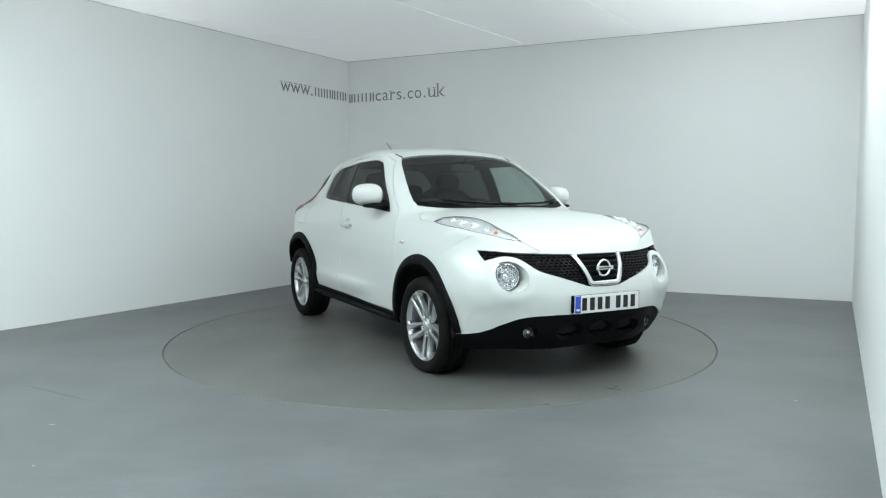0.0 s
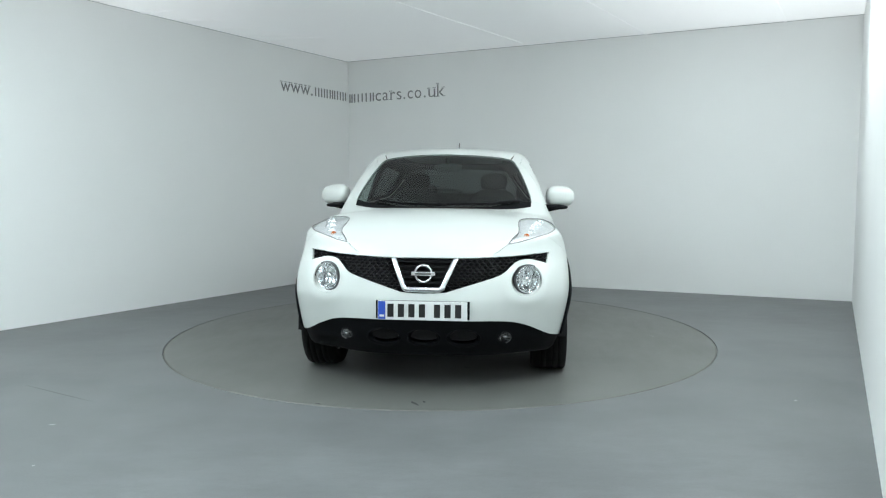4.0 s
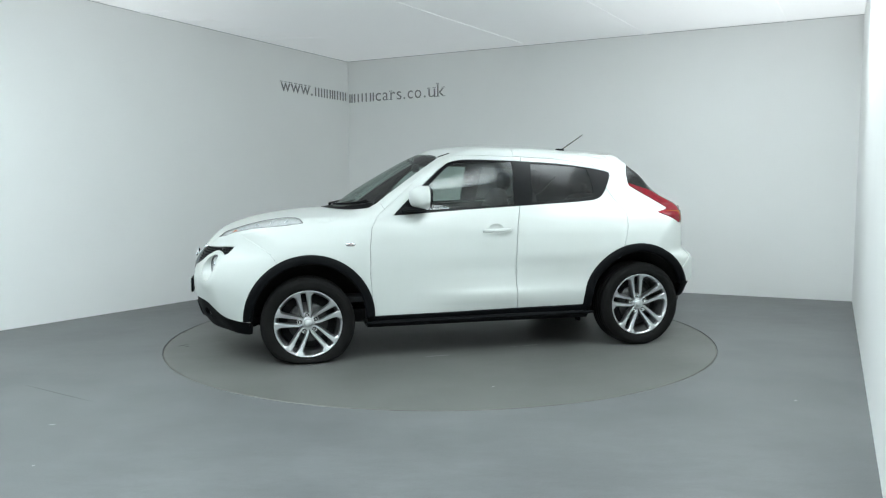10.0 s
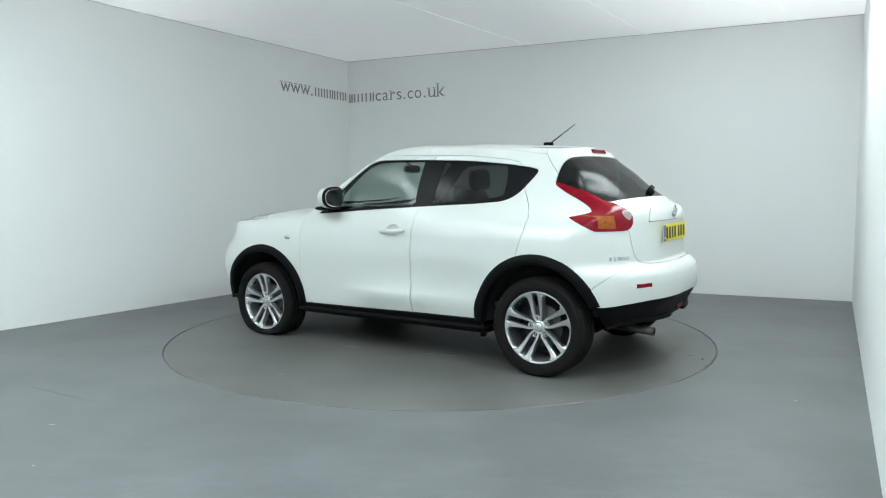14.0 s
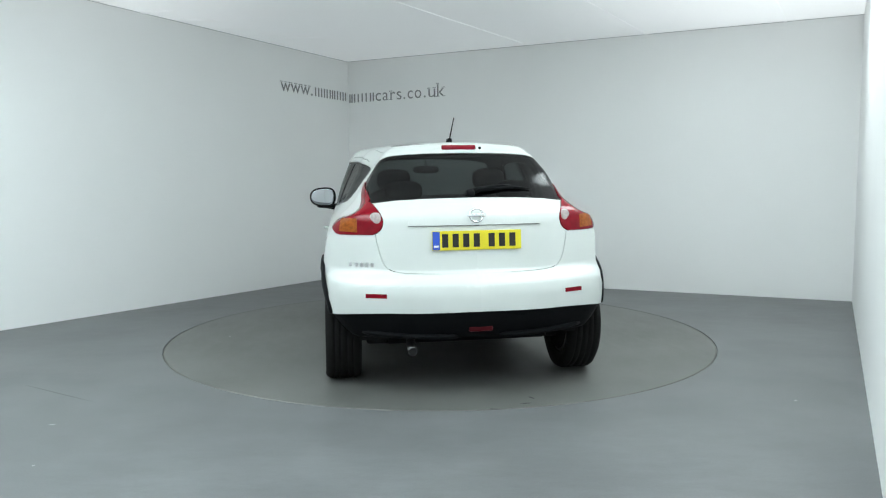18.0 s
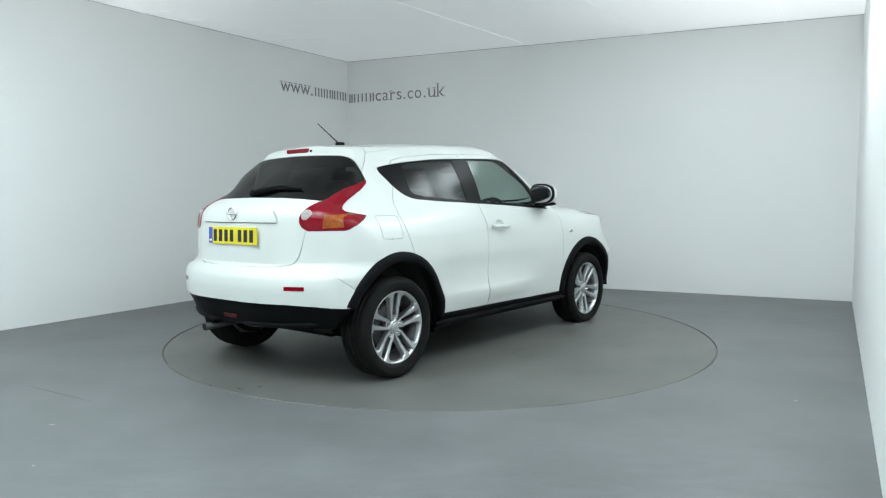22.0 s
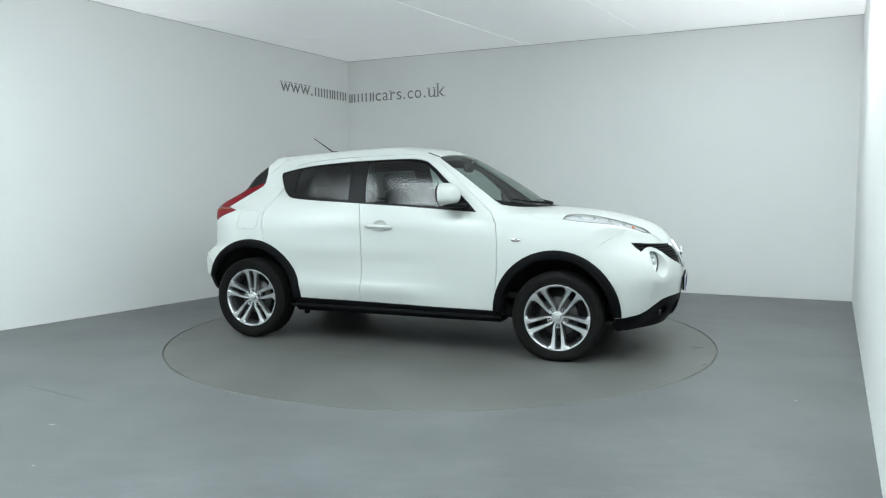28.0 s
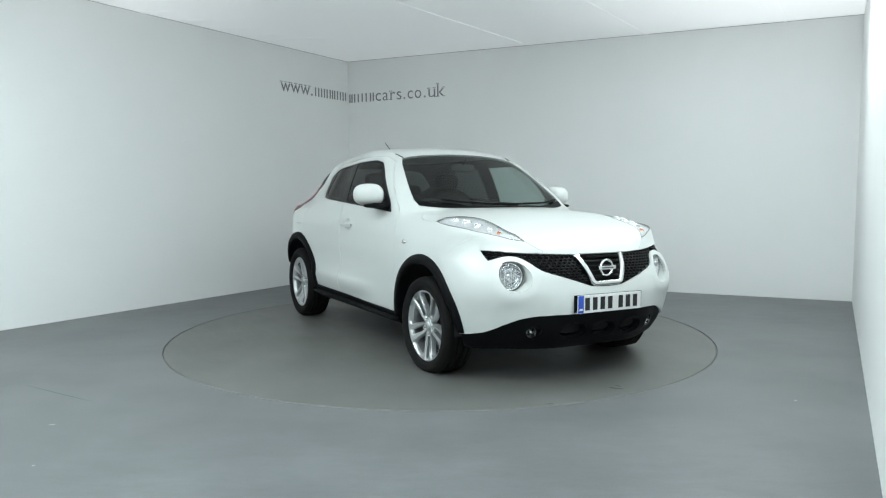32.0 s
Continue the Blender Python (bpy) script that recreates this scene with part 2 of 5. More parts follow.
for a, b, stretch in ((BACK_LEFT, BACK_RIGHT, 1.0), (BACK_LEFT, REAR_LEFT, 0.42)):     # grey strip painted in for the shadow gap where the fabric meets the walls
    d = (b - a).normalized()
    inward = Vector((-d.y, d.x, 0))
    inward = inward if inward.dot(TABLE - a) > 0 else -inward
    bm = bmesh.new()
    e = a + (b - a) * stretch
    prism(bm, [a - inward * 0.01, e - inward * 0.01, e + inward * 0.003, a + inward * 0.003], CEILING - 0.006, CEILING + 0.01)
    tagged(finish(recalc(bm), "trim", M_GAP_SHADE, smooth=False), "thin grey strip painting the shadow gap under the ceiling", "trim", kind="structure")

ALONG = (BACK_RIGHT - REAR_RIGHT).normalized()
ACROSS = Vector((-ALONG.y, ALONG.x, 0))


def ceiling_light(center, length, width, mat=M_LIGHT):
    base = Matrix.Translation(center) @ Matrix.Rotation(math.atan2(ALONG.y, ALONG.x), 4, "Z")
    root = new("ceiling_light")
    root.matrix_world = base
    bm = bmesh.new()
    box(bm, (length, width, 0.02), Matrix.Translation((0, 0, -0.025)))
    part("diffuser", bm, mat, root, "glowing white diffuser", smooth=False)
    bm = bmesh.new()
    for sx in (-1, 1):
        box(bm, (0.04, width + 0.08, 0.05), Matrix.Translation((sx * (length / 2 + 0.02), 0, -0.025)), 0.004)
        box(bm, (length, 0.04, 0.05), Matrix.Translation((0, sx * (width / 2 + 0.02), -0.025)), 0.004)
    part("frame", bm, M_ALLOY, root, smooth=False)
    return tagged(root, "large flat white ceiling light, out of view, with a glowing diffuser", "ceiling light", "ceiling lights over the turntable")


# Unseen panel added above the camera to light the room.
ceiling_light(Vector((-0.02, 4.45, CEILING)) + ACROSS * -1.62 + ALONG * -3.6, 2.6, 1.2, M_SOFT_LIGHT)
for u, v in ((-1.68, -0.7), (-1.68, 1.85)):
    ceiling_light(Vector((-0.02, 4.45, CEILING)) + ACROSS * u + ALONG * v, 2.6, 0.95)
ceiling_light(Vector((-3.4, 4.0, CEILING)), 3.0, 1.1, M_LEFT_LIGHT)
ceiling_light(Vector((-2.0, 3.05, CEILING)), 2.2, 1.7, M_SOFT_LIGHT)
# Added panel beside the camera, out of view: fill on the near side.
ceiling_light(Vector((-0.02, 4.45, CEILING)) + ACROSS * 1.1 + ALONG * -4.1, 2.6, 2.4, M_FILL_LIGHT)

# ---- turntable details ----
bm = bmesh.new()
lathe(bm, [(TABLE_R + 0.0015, -0.03), (TABLE_R + 0.0015, -0.003), (TABLE_R - 0.004, 0.0008), (TABLE_R - 0.007, 0.0002)], 160)
part("edge_ring", recalc(bm), M_RING, turntable, "worn dark steel rim", smooth=False)


def scuff(x, y, length, width, angle, mat, parent, z=0.0012):
    """A thin ragged mark on the floor."""
    bm = bmesh.new()
    n = 14
    vs = []
    for k in range(n):
        a = 2 * math.pi * k / n
        r = 0.6 + 0.5 * random.random()
        vs.append(bm.verts.new(Matrix.Translation((x, y, z)) @ Matrix.Rotation(angle, 4, "Z") @ Vector((length * r * math.cos(a), width * r * math.sin(a), 0))))
    bm.faces.new(vs)
    return finish(bm, "scuff", mat, parent, smooth=False)


for x, y, l, w, a in ((2.07, 0.04, 0.05, 0.012, 0.6), (2.04, 0.09, 0.02, 0.008, 0.2), (1.23, 0.29, 0.03, 0.008, 1.0), (-2.126, -0.171, 0.035, 0.010, 1.7), (-2.198, 0.029, 0.03, 0.010, 1.2),
                      (-2.02, -0.23, 0.03, 0.008, 0.4), (2.12, -0.50, 0.03, 0.006, 1.1)):
    scuff(x, y, l, w, a, M_SCUFF, turntable)
for x, y, l, w, a in ((-0.559, 0.705, 0.09, 0.006, 0.1), (0.237, 0.88, 0.11, 0.006, 0.0), (0.08, 1.755, 0.02, 0.006, 0.8), (-0.4, 0.73, 0.04, 0.005, 0.2)):
    scuff(x, y, l, w, a, M_CHIP, turntable)
for x, y, l, w, a in ((-2.02, 3.57, 0.02, 0.006, 0.2), (-1.8, 3.02, 0.008, 0.006, 0.0), (2.0, 3.94, 0.015, 0.005, 0.4)):
    scuff(x, y, l, w, a, M_CHIP, floor)
scuff(-2.32, 4.155, 0.40, 0.003, -0.54, M_SCUFF, floor)

# ---- lettering on the two walls, letter by letter round the corner: (sign, wall, metres from the corner, width) ----
LETTERS = [("w", 0, 1.234, 0.167), ("w", 0, 1.054, 0.167), ("w", 0, 0.874, 0.167), (".", 0, 0.752, 0.03), ("", 0, 0.647, 0.09), ("", 0, 0.531, 0.085), ("", 0, 0.418, 0.09), ("", 0, 0.315, 0.065),
           ("", 0, 0.204, 0.09), ("", 0, 0.09, 0.075), ("", 1, 0.045, 0.05), ("", 1, 0.135, 0.085), ("", 1, 0.26, 0.095), ("", 1, 0.384, 0.065), ("c", 1, 0.484, 0.08), ("a", 1, 0.598, 0.085),
           ("r", 1, 0.711, 0.07), ("s", 1, 0.809, 0.072), (".", 1, 0.888, 0.024), ("c", 1, 0.98, 0.077), ("o", 1, 1.097, 0.095), (".", 1, 1.198, 0.024), ("u", 1, 1.303, 0.10), ("k", 1, 1.433, 0.105)]
SERIFS = {"w": ((-0.46, 0.118), (0.0, 0.118), (0.46, 0.118)), "r": ((-0.40, 0.004), (-0.44, 0.118)), "k": ((-0.44, 0.172), (-0.40, 0.004), (0.42, 0.004), (0.36, 0.118)), "u": ((-0.46, 0.118), (0.32, 0.118), (0.46, 0.004))}
sign = tagged(new("wall_lettering"), "grey cut-out lettering running round the wall corner", "sign")
for ch, w, dist, width in LETTERS:
    d = ((REAR_LEFT - BACK_LEFT) if w == 0 else (BACK_RIGHT - BACK_LEFT)).normalized()
    inward = Vector((-d.y, d.x, 0))
    if inward.dot(TABLE - BACK_LEFT) < 0:
        inward = -inward
    right = -d if w == 0 else d
    z = 2.462 if w == 0 else 2.443 + 0.007 * dist
    at = BACK_LEFT + d * dist + inward * 0.002 + Vector((0, 0, z))
    m = Matrix((( right.x, 0, inward.x, at.x), (right.y, 0, inward.y, at.y), (0, 1, 0, at.z), (0, 0, 0, 1)))
    if ch:
        cu = bpy.data.curves.new("letter", "FONT")
        cu.body, cu.size, cu.extrude, cu.align_x = ch, 0.235, 0.002, "CENTER"
        cu.offset = -0.0012
        tmp = bpy.data.objects.new("tmp", cu)
        me = bpy.data.meshes.new_from_object(tmp)
        bpy.data.objects.remove(tmp)
        me.name = "letter"
        xs = [v.co.x for v in me.vertices]
        mid, span = (max(xs) + min(xs)) / 2, max(xs) - min(xs)
        for v in me.vertices:
            v.co = m @ Vector(((v.co.x - mid) * width / span, v.co.y, v.co.z))
        me.materials.append(M_LETTER)
        ob = new("letter", me)
        ob.parent = sign
        for u, h in SERIFS.get(ch, ()):
            bm = bmesh.new()
            box(bm, (0.046, 0.008, 0.004), m @ Matrix.Translation((u * width, h, 0)))
            part("serif", bm, M_LETTER, ob, smooth=False)
    else:
        for u in (-0.34, 0.34):
            bm = bmesh.new()
            box(bm, (0.019, 0.116, 0.004), m @ Matrix.Translation((u * width, 0.058, 0)))
            part("bar", bm, M_LETTER, sign, smooth=False)

# ---- the car's outer form ----
CAR_AT = Vector((-0.107, 0.0764, 0))      # from the turntable's axis, in the car's own axes
LEAN = 0.012                               # the body sits a little lower on its left springs


def curve(knots):
    """A smooth curve through a few (x, y) knots, as a function of arrays."""
    k = np.array(sorted(knots), float)
    x, y = k[:, 0], k[:, 1]
    s = np.diff(y) / np.diff(x)
    t = np.r_[s[0], [0 if a * b <= 0 else 2 * a * b / (a + b) for a, b in zip(s, s[1:])], s[-1]]

    def f(q):
        q = np.clip(q, x[0], x[-1])
        i = np.clip(np.searchsorted(x, q) - 1, 0, len(x) - 2)
        h = x[i + 1] - x[i]
        u = (q - x[i]) / h
        return (1 + 2 * u) * (1 - u) ** 2 * y[i] + u * (1 - u) ** 2 * h * t[i] + u * u * (3 - 2 * u) * y[i + 1] + u * u * (u - 1) * h * t[i + 1]
    return f


roof_line = curve([(2.2, 0.60), (2.06, 0.735), (1.99, 0.815), (1.93, 0.872), (1.83, 0.938), (1.63, 1.005), (1.38, 1.05), (1.18, 1.068), (1.06, 1.078),
                   (0.83, 1.215), (0.59, 1.358), (0.34, 1.487), (0.2, 1.535), (-0.05, 1.562), (-0.43, 1.56), (-0.91, 1.536), (-1.26, 1.510), (-1.45, 1.488), (-2.3, 1.35)])
nose_line = curve([(0.15, 1.92), (0.24, 1.99), (0.32, 2.045), (0.43, 2.07), (0.55, 2.078), (0.64, 2.065), (0.73, 2.035), (0.80, 1.988), (0.9, 1.96), (1.2, 2.2)])
nose_sweep = curve([(0, 0), (0.15, 0.003), (0.27, 0.010), (0.40, 0.045), (0.48, 0.085), (0.56, 0.132), (0.65, 0.178), (0.72, 0.222), (0.79, 0.315), (0.84, 0.42), (0.90, 0.66), (1.0, 1.25)])
tail_line = curve([(0.15, -1.76), (0.22, -1.83), (0.3, -1.885), (0.35, -1.908), (0.43, -1.945), (0.5, -1.978), (0.6, -1.983), (0.665, -1.973), (0.70, -1.945), (0.725, -1.905), (0.75, -1.888), (0.86, -1.884),
                   (0.97, -1.875), (1.05, -1.862), (1.10, -1.825), (1.125, -1.788), (1.155, -1.742), (1.21, -1.668), (1.3, -1.553), (1.42, -1.385), (1.455, -1.345), (1.6, -1.31)])
tail_sweep = curve([(0, 0), (0.2, 0.008), (0.35, 0.03), (0.45, 0.06), (0.55, 0.105), (0.62, 0.138), (0.70, 0.180), (0.78, 0.245), (0.83, 0.32), (0.88, 0.46), (0.95, 0.8), (1.0, 1.3)])
# half widths by height at six stations
W_FRONT = curve([(0.2, 0.80), (0.4, 0.865), (0.6, 0.880), (0.75, 0.874), (0.83, 0.862), (0.90, 0.84), (0.97, 0.80), (1.03, 0.745), (1.1, 0.66), (1.3, 0.5), (1.6, 0.3)])
W_COWL = curve([(0.2, 0.80), (0.32, 0.835), (0.45, 0.845), (0.6, 0.855), (0.75, 0.862), (0.87, 0.858), (0.95, 0.842), (1.03, 0.808), (1.1, 0.778), (1.25, 0.735), (1.4, 0.672), (1.6, 0.56)])
W_DOOR = curve([(0.2, 0.79), (0.31, 0.826), (0.37, 0.846), (0.42, 0.864), (0.452, 0.868), (0.468, 0.860), (0.50, 0.849), (0.56, 0.841), (0.62, 0.839), (0.75, 0.850), (0.9, 0.846), (1.0, 0.824), (1.07, 0.800), (1.25, 0.750), (1.38, 0.70), (1.44, 0.672), (1.6, 0.57)])
W_HIP = curve([(0.2, 0.79), (0.31, 0.835), (0.42, 0.862), (0.455, 0.865), (0.475, 0.858), (0.55, 0.850), (0.64, 0.856), (0.75, 0.868), (0.88, 0.862), (0.98, 0.835), (1.06, 0.79), (1.13, 0.748), (1.25, 0.69), (1.38, 0.625), (1.44, 0.59), (1.6, 0.47)])
W_REAR = curve([(0.2, 0.80), (0.4, 0.87), (0.6, 0.885), (0.75, 0.878), (0.88, 0.862), (0.97, 0.83), (1.05, 0.772), (1.10, 0.715), (1.15, 0.672), (1.21, 0.635), (1.33, 0.560), (1.42, 0.50), (1.6, 0.35)])
W_TAIL = curve([(0.2, 0.60), (0.33, 0.70), (0.42, 0.79), (0.50, 0.855), (0.6, 0.882), (0.75, 0.878), (0.88, 0.862), (0.96, 0.835), (1.01, 0.805), (1.04, 0.765), (1.07, 0.69), (1.11, 0.640), (1.17, 0.608), (1.25, 0.580), (1.33, 0.548), (1.42, 0.495), (1.6, 0.35)])
STATIONS = [(-1.58, W_TAIL), (-1.22, W_REAR), (-0.72, W_HIP), (-0.1, W_DOOR), (0.62, W_COWL), (1.25, W_FRONT)]


def half_width(x, z):
    xs = np.clip(x, STATIONS[0][0], STATIONS[-1][0])
    out = np.zeros_like(z)
    for i, (a, w) in enumerate(STATIONS):
        lo = STATIONS[i - 1][0] if i else a - 1
        hi = STATIONS[i + 1][0] if i + 1 < len(STATIONS) else a + 1
        u = np.where(xs < a, (xs - lo) / (a - lo), (hi - xs) / (hi - a))
        u = np.clip(u, 0, 1)
        out += (u * u * (3 - 2 * u)) * w(z)
    return out


def smooth_max(a, b, k):
    h = np.clip(0.5 + 0.5 * (a - b) / k, 0, 1)
    return b + (a - b) * h + k * h * (1 - h)


def ease(a, b, x):
    u = np.clip((x - a) / (b - a), 0, 1)
    return u * u * (3 - 2 * u)


def solid(p):
    """Negative inside the car's outer form, positive outside."""
    x, y, z = p[..., 0], np.abs(p[..., 1]), p[..., 2]
    screen = ease(1.22, 0.95, x)
    top_x = x + 0.36 * y * y * screen * ease(-0.4, 0.1, x)
    crown = (0.085 + 0.075 * ease(0.1, -0.9, x)) * y * y
    top = z - (roof_line(top_x) - crown)
    side = y - half_width(x, z)
    nose = x - (nose_line(z) - nose_sweep(y) * (1 - 0.22 * np.exp(-((z - 0.60) / 0.19) ** 2)))
    nose = nose - 0.009 * np.exp(-((np.hypot(y - 0.602, z - 0.676) - 0.125) / 0.045) ** 2)      # raised lip round the lamps
    tail = (tail_line(z) + tail_sweep(y) * (1 + 0.5 * np.exp(-((z - 1.21) / 0.09) ** 2))) - x
    f = smooth_max(top, side, 0.05)
    f = smooth_max(f, nose * 0.9, 0.05)
    f = smooth_max(f, tail * 0.9, 0.045)
    return smooth_max(f, 0.245 + 0.095 * ease(-1.5, -1.68, x) - 0.045 * ease(1.5, 1.68, x) - z, 0.03)


def outer_form():
    """Points of the outer form on a grid round a spine: rings from nose to tail."""
    spine_z, front, back = 0.74, 1.35, -1.25
    n_cap, n_mid, n_round = 48, 106, 192
    starts, tilts = [], []
    for i in range(1, n_cap):
        starts.append(front), tilts.append(math.pi / 2 * (1 - i / n_cap))
    for i in range(n_mid + 1):
        starts.append(front + (back - front) * i / n_mid), tilts.append(0.0)
    for i in range(1, n_cap):
        starts.append(back), tilts.append(-math.pi / 2 * i / n_cap)
    phi = 2 * math.pi * (np.arange(n_round) + 0.0) / n_round
    s, t = np.array(starts)[:, None], np.array(tilts)[:, None]
    o = np.stack([s + 0 * phi, 0 * s + 0 * phi, spine_z + 0 * s + 0 * phi], -1)
    d = np.stack([np.sin(t) + 0 * phi, np.cos(t) * np.cos(phi), np.cos(t) * np.sin(phi)], -1)
    o = np.concatenate([o.reshape(-1, 3), [[front, 0, spine_z], [back, 0, spine_z]]])
    d = np.concatenate([d.reshape(-1, 3), [[1, 0, 0], [-1, 0, 0]]])
    lo, hi = np.zeros(len(o)), np.full(len(o), 1.6)
    for _ in range(34):
        mid = (lo + hi) / 2
        inside = solid(o + d * mid[:, None]) < 0
        lo, hi = np.where(inside, mid, lo), np.where(inside, hi, mid)
    p = o + d * lo[:, None]
    rows = len(starts)
    faces = []
    for i in range(rows - 1):
        for k in range(n_round):
            j = (k + 1) % n_round
            faces.append((i * n_round + k, i * n_round + j, (i + 1) * n_round + j, (i + 1) * n_round + k))
    a, b = rows * n_round, rows * n_round + 1
    for k in range(n_round):
        j = (k + 1) % n_round
        faces.append((a, j, k))
        faces.append((b, (rows - 1) * n_round + k, (rows - 1) * n_round + j))
    return p, faces


def solve(axis, a, b, lo, hi):
    """Where the outer form is met along one axis: x for (y, z), y for (x, z), z for (x, y)."""
    key = (axis, round(float(a), 5), round(float(b), 5), lo)
    if key not in SOLVED:
        d = np.zeros(3)
        d["xyz".index(axis)] = 1.0
        o = np.array({"x": (0, a, b), "y": (a, 0, b), "z": (a, b, 0)}[axis], float)
        for _ in range(3):        # three rounds of 24 steps each
            u = np.linspace(lo, hi, 25)
            f = solid(o + u[:, None] * d)
            k = int(np.argmax(f > 0)) if (f > 0).any() else 24
            lo, hi = u[max(k - 1, 0)], u[k]
        SOLVED[key] = (lo + hi) / 2
    return SOLVED[key]


SOLVED = {}


def front_x(y, z):
    return solve("x", y, z, 1.2, 2.3)


def rear_x(y, z):
    return solve("x", y, z, -1.0, -2.3)


def side_y(x, z):
    return solve("y", x, z, 0.2, 1.1)


def top_z(x, y):
    return solve("z", x, y, 0.7, 1.7)


def rounded(pts, times=2, keep=()):
    """Cuts the corners of an outline to round it; points whose index is in keep stay sharp."""
    pts = [(Vector(p), i in keep) for i, p in enumerate(pts)]
    for _ in range(times):
        out = []
        n = len(pts)
        for i in range(n):
            (p, s), a, b = pts[i], pts[i - 1][0], pts[(i + 1) % n][0]
            if s:
                out.append((p, True))
            else:
                out.append((p.lerp(a, 0.25), False))
                out.append((p.lerp(b, 0.25), False))
        pts = out
    return [(p.x, p.y) for p, _ in pts]


def ellipse(cx, cy, rx, ry, n=32):
    return [(cx + rx * math.cos(2 * math.pi * k / n), cy + ry * math.sin(2 * math.pi * k / n)) for k in range(n)]


def inside(poly, u, v):
    """For arrays u, v: which points lie in the outline."""
    r = np.zeros(len(u), bool)
    n = len(poly)
    for i in range(n):
        (x1, y1), (x2, y2) = poly[i], poly[(i + 1) % n]
        if y1 != y2:
            r ^= ((y1 > v) != (y2 > v)) & (u < (x2 - x1) * (v - y1) / (y2 - y1) + x1)
    return r


SIDE, FACE, TOP = (0, 2), (1, 2), (0, 1)

# Outlines of the panels: side ones in (x, z), front and rear ones in (y, z), top ones in (x, y).
ARCH_F, ARCH_R = (1.25, 0.305, 0.405), (-1.25, 0.33, 0.412)
door_f = [(0.705, 1.085), (0.47, 1.285), (0.30, 1.42), (0.20, 1.462), (0.08, 1.472), (-0.355, 1.462), (-0.30, 1.099), (-0.268, 0.95), (-0.258, 0.80), (-0.255, 0.62),
          (-0.267, 0.335), (0.3, 0.324), (0.80, 0.3195), (0.815, 0.444), (0.829, 0.61), (0.830, 0.818), (0.814, 0.95), (0.765, 1.035)]
door_r = [(-0.355, 1.462), (-0.62, 1.452), (-0.90, 1.422), (-0.985, 1.402), (-1.02, 1.37), (-1.06, 1.235), (-1.13, 1.11), (-1.168, 1.033), (-1.158, 0.94), (-1.11, 0.767), (-1.08, 0.68),
          (-0.82, 0.343), (-0.267, 0.335), (-0.255, 0.62), (-0.258, 0.80), (-0.268, 0.95), (-0.30, 1.099)]
dlo = rounded([(0.655, 1.035), (0.47, 1.21), (0.25, 1.407), (0.16, 1.432), (0.05, 1.437), (-0.27, 1.429), (-0.60, 1.418), (-0.906, 1.388), (-1.115, 1.355), (-1.135, 1.335), (-1.112, 1.29),
               (-1.043, 1.195), (-0.985, 1.150), (-0.90, 1.128), (-0.29, 1.095), (0.057, 1.076), (0.46, 1.048)], 1, keep=(0, 5, 14))
glass_f = rounded([(0.535, 1.070), (0.45, 1.172), (0.25, 1.382), (0.165, 1.415), (0.05, 1.425), (-0.275, 1.419), (-0.252, 1.106), (0.06, 1.092), (0.46, 1.066)], 1, keep=(0, 5, 6, 8))
glass_r = rounded([(-0.432, 1.411), (-0.60, 1.404), (-0.90, 1.382), (-0.925, 1.372), (-0.945, 1.19), (-0.90, 1.158), (-0.60, 1.132), (-0.405, 1.120)], 1, keep=(0, 7))
sill = [(0.95, 0.3185), (0.80, 0.3195), (0.3, 0.324), (-0.267, 0.335), (-0.82, 0.343), (-1.0, 0.346), (-1.0, 0.1), (0.95, 0.1)]
fender = [(0.745, 1.3), (0.735, 1.12), (0.70, 1.05), (0.70, 0.0), (1.47, 0.0), (1.47, 0.72), (1.512, 0.78), (1.598, 0.845), (1.70, 0.905), (1.76, 0.95), (1.76, 1.3)]
spoiler = [(-1.12, 1.7), (-1.13, 1.50), (-1.154, 1.454), (-1.21, 1.386), (-1.279, 1.316), (-1.281, 1.336), (-1.295, 1.385), (-1.322, 1.424), (-1.37, 1.442), (-1.7, 1.452), (-1.7, 1.7)]
glass_side = [(-1.281, 1.336), (-1.295, 1.385), (-1.322, 1.424), (-1.37, 1.442), (-2.0, 1.452), (-2.0, 1.125), (-1.625, 1.125), (-1.56, 1.163), (-1.47, 1.203), (-1.36, 1.236), (-1.275, 1.262), (-1.278, 1.30)]
fuel = rounded([(-1.200, 1.030), (-1.375, 1.034), (-1.385, 1.024), (-1.386, 0.898), (-1.376, 0.888), (-1.212, 0.884), (-1.202, 0.894), (-1.192, 1.020)], 1)
windscreen = rounded([(-0.1, 1.07), (0.3, 1.071), (0.56, 1.078), (0.645, 1.088), (0.672, 1.125), (0.62, 1.28), (0.548, 1.432), (0.50, 1.462), (0.3, 1.487), (-0.1, 1.498)], 1)
rear_glass = [(-0.1, 1.160), (0.3, 1.153), (0.45, 1.145), (0.57, 1.132), (0.62, 1.14), (0.80, 1.20), (0.80, 1.6), (-0.1, 1.6)]
tailgate = rounded([(-0.1, 1.5), (0.36, 1.44), (0.48, 1.405), (0.545, 1.34), (0.58, 1.235), (0.585, 1.13), (0.575, 0.95), (0.545, 0.815), (0.515, 0.757), (0.46, 0.735), (0.3, 0.727), (-0.1, 0.722)], 1)
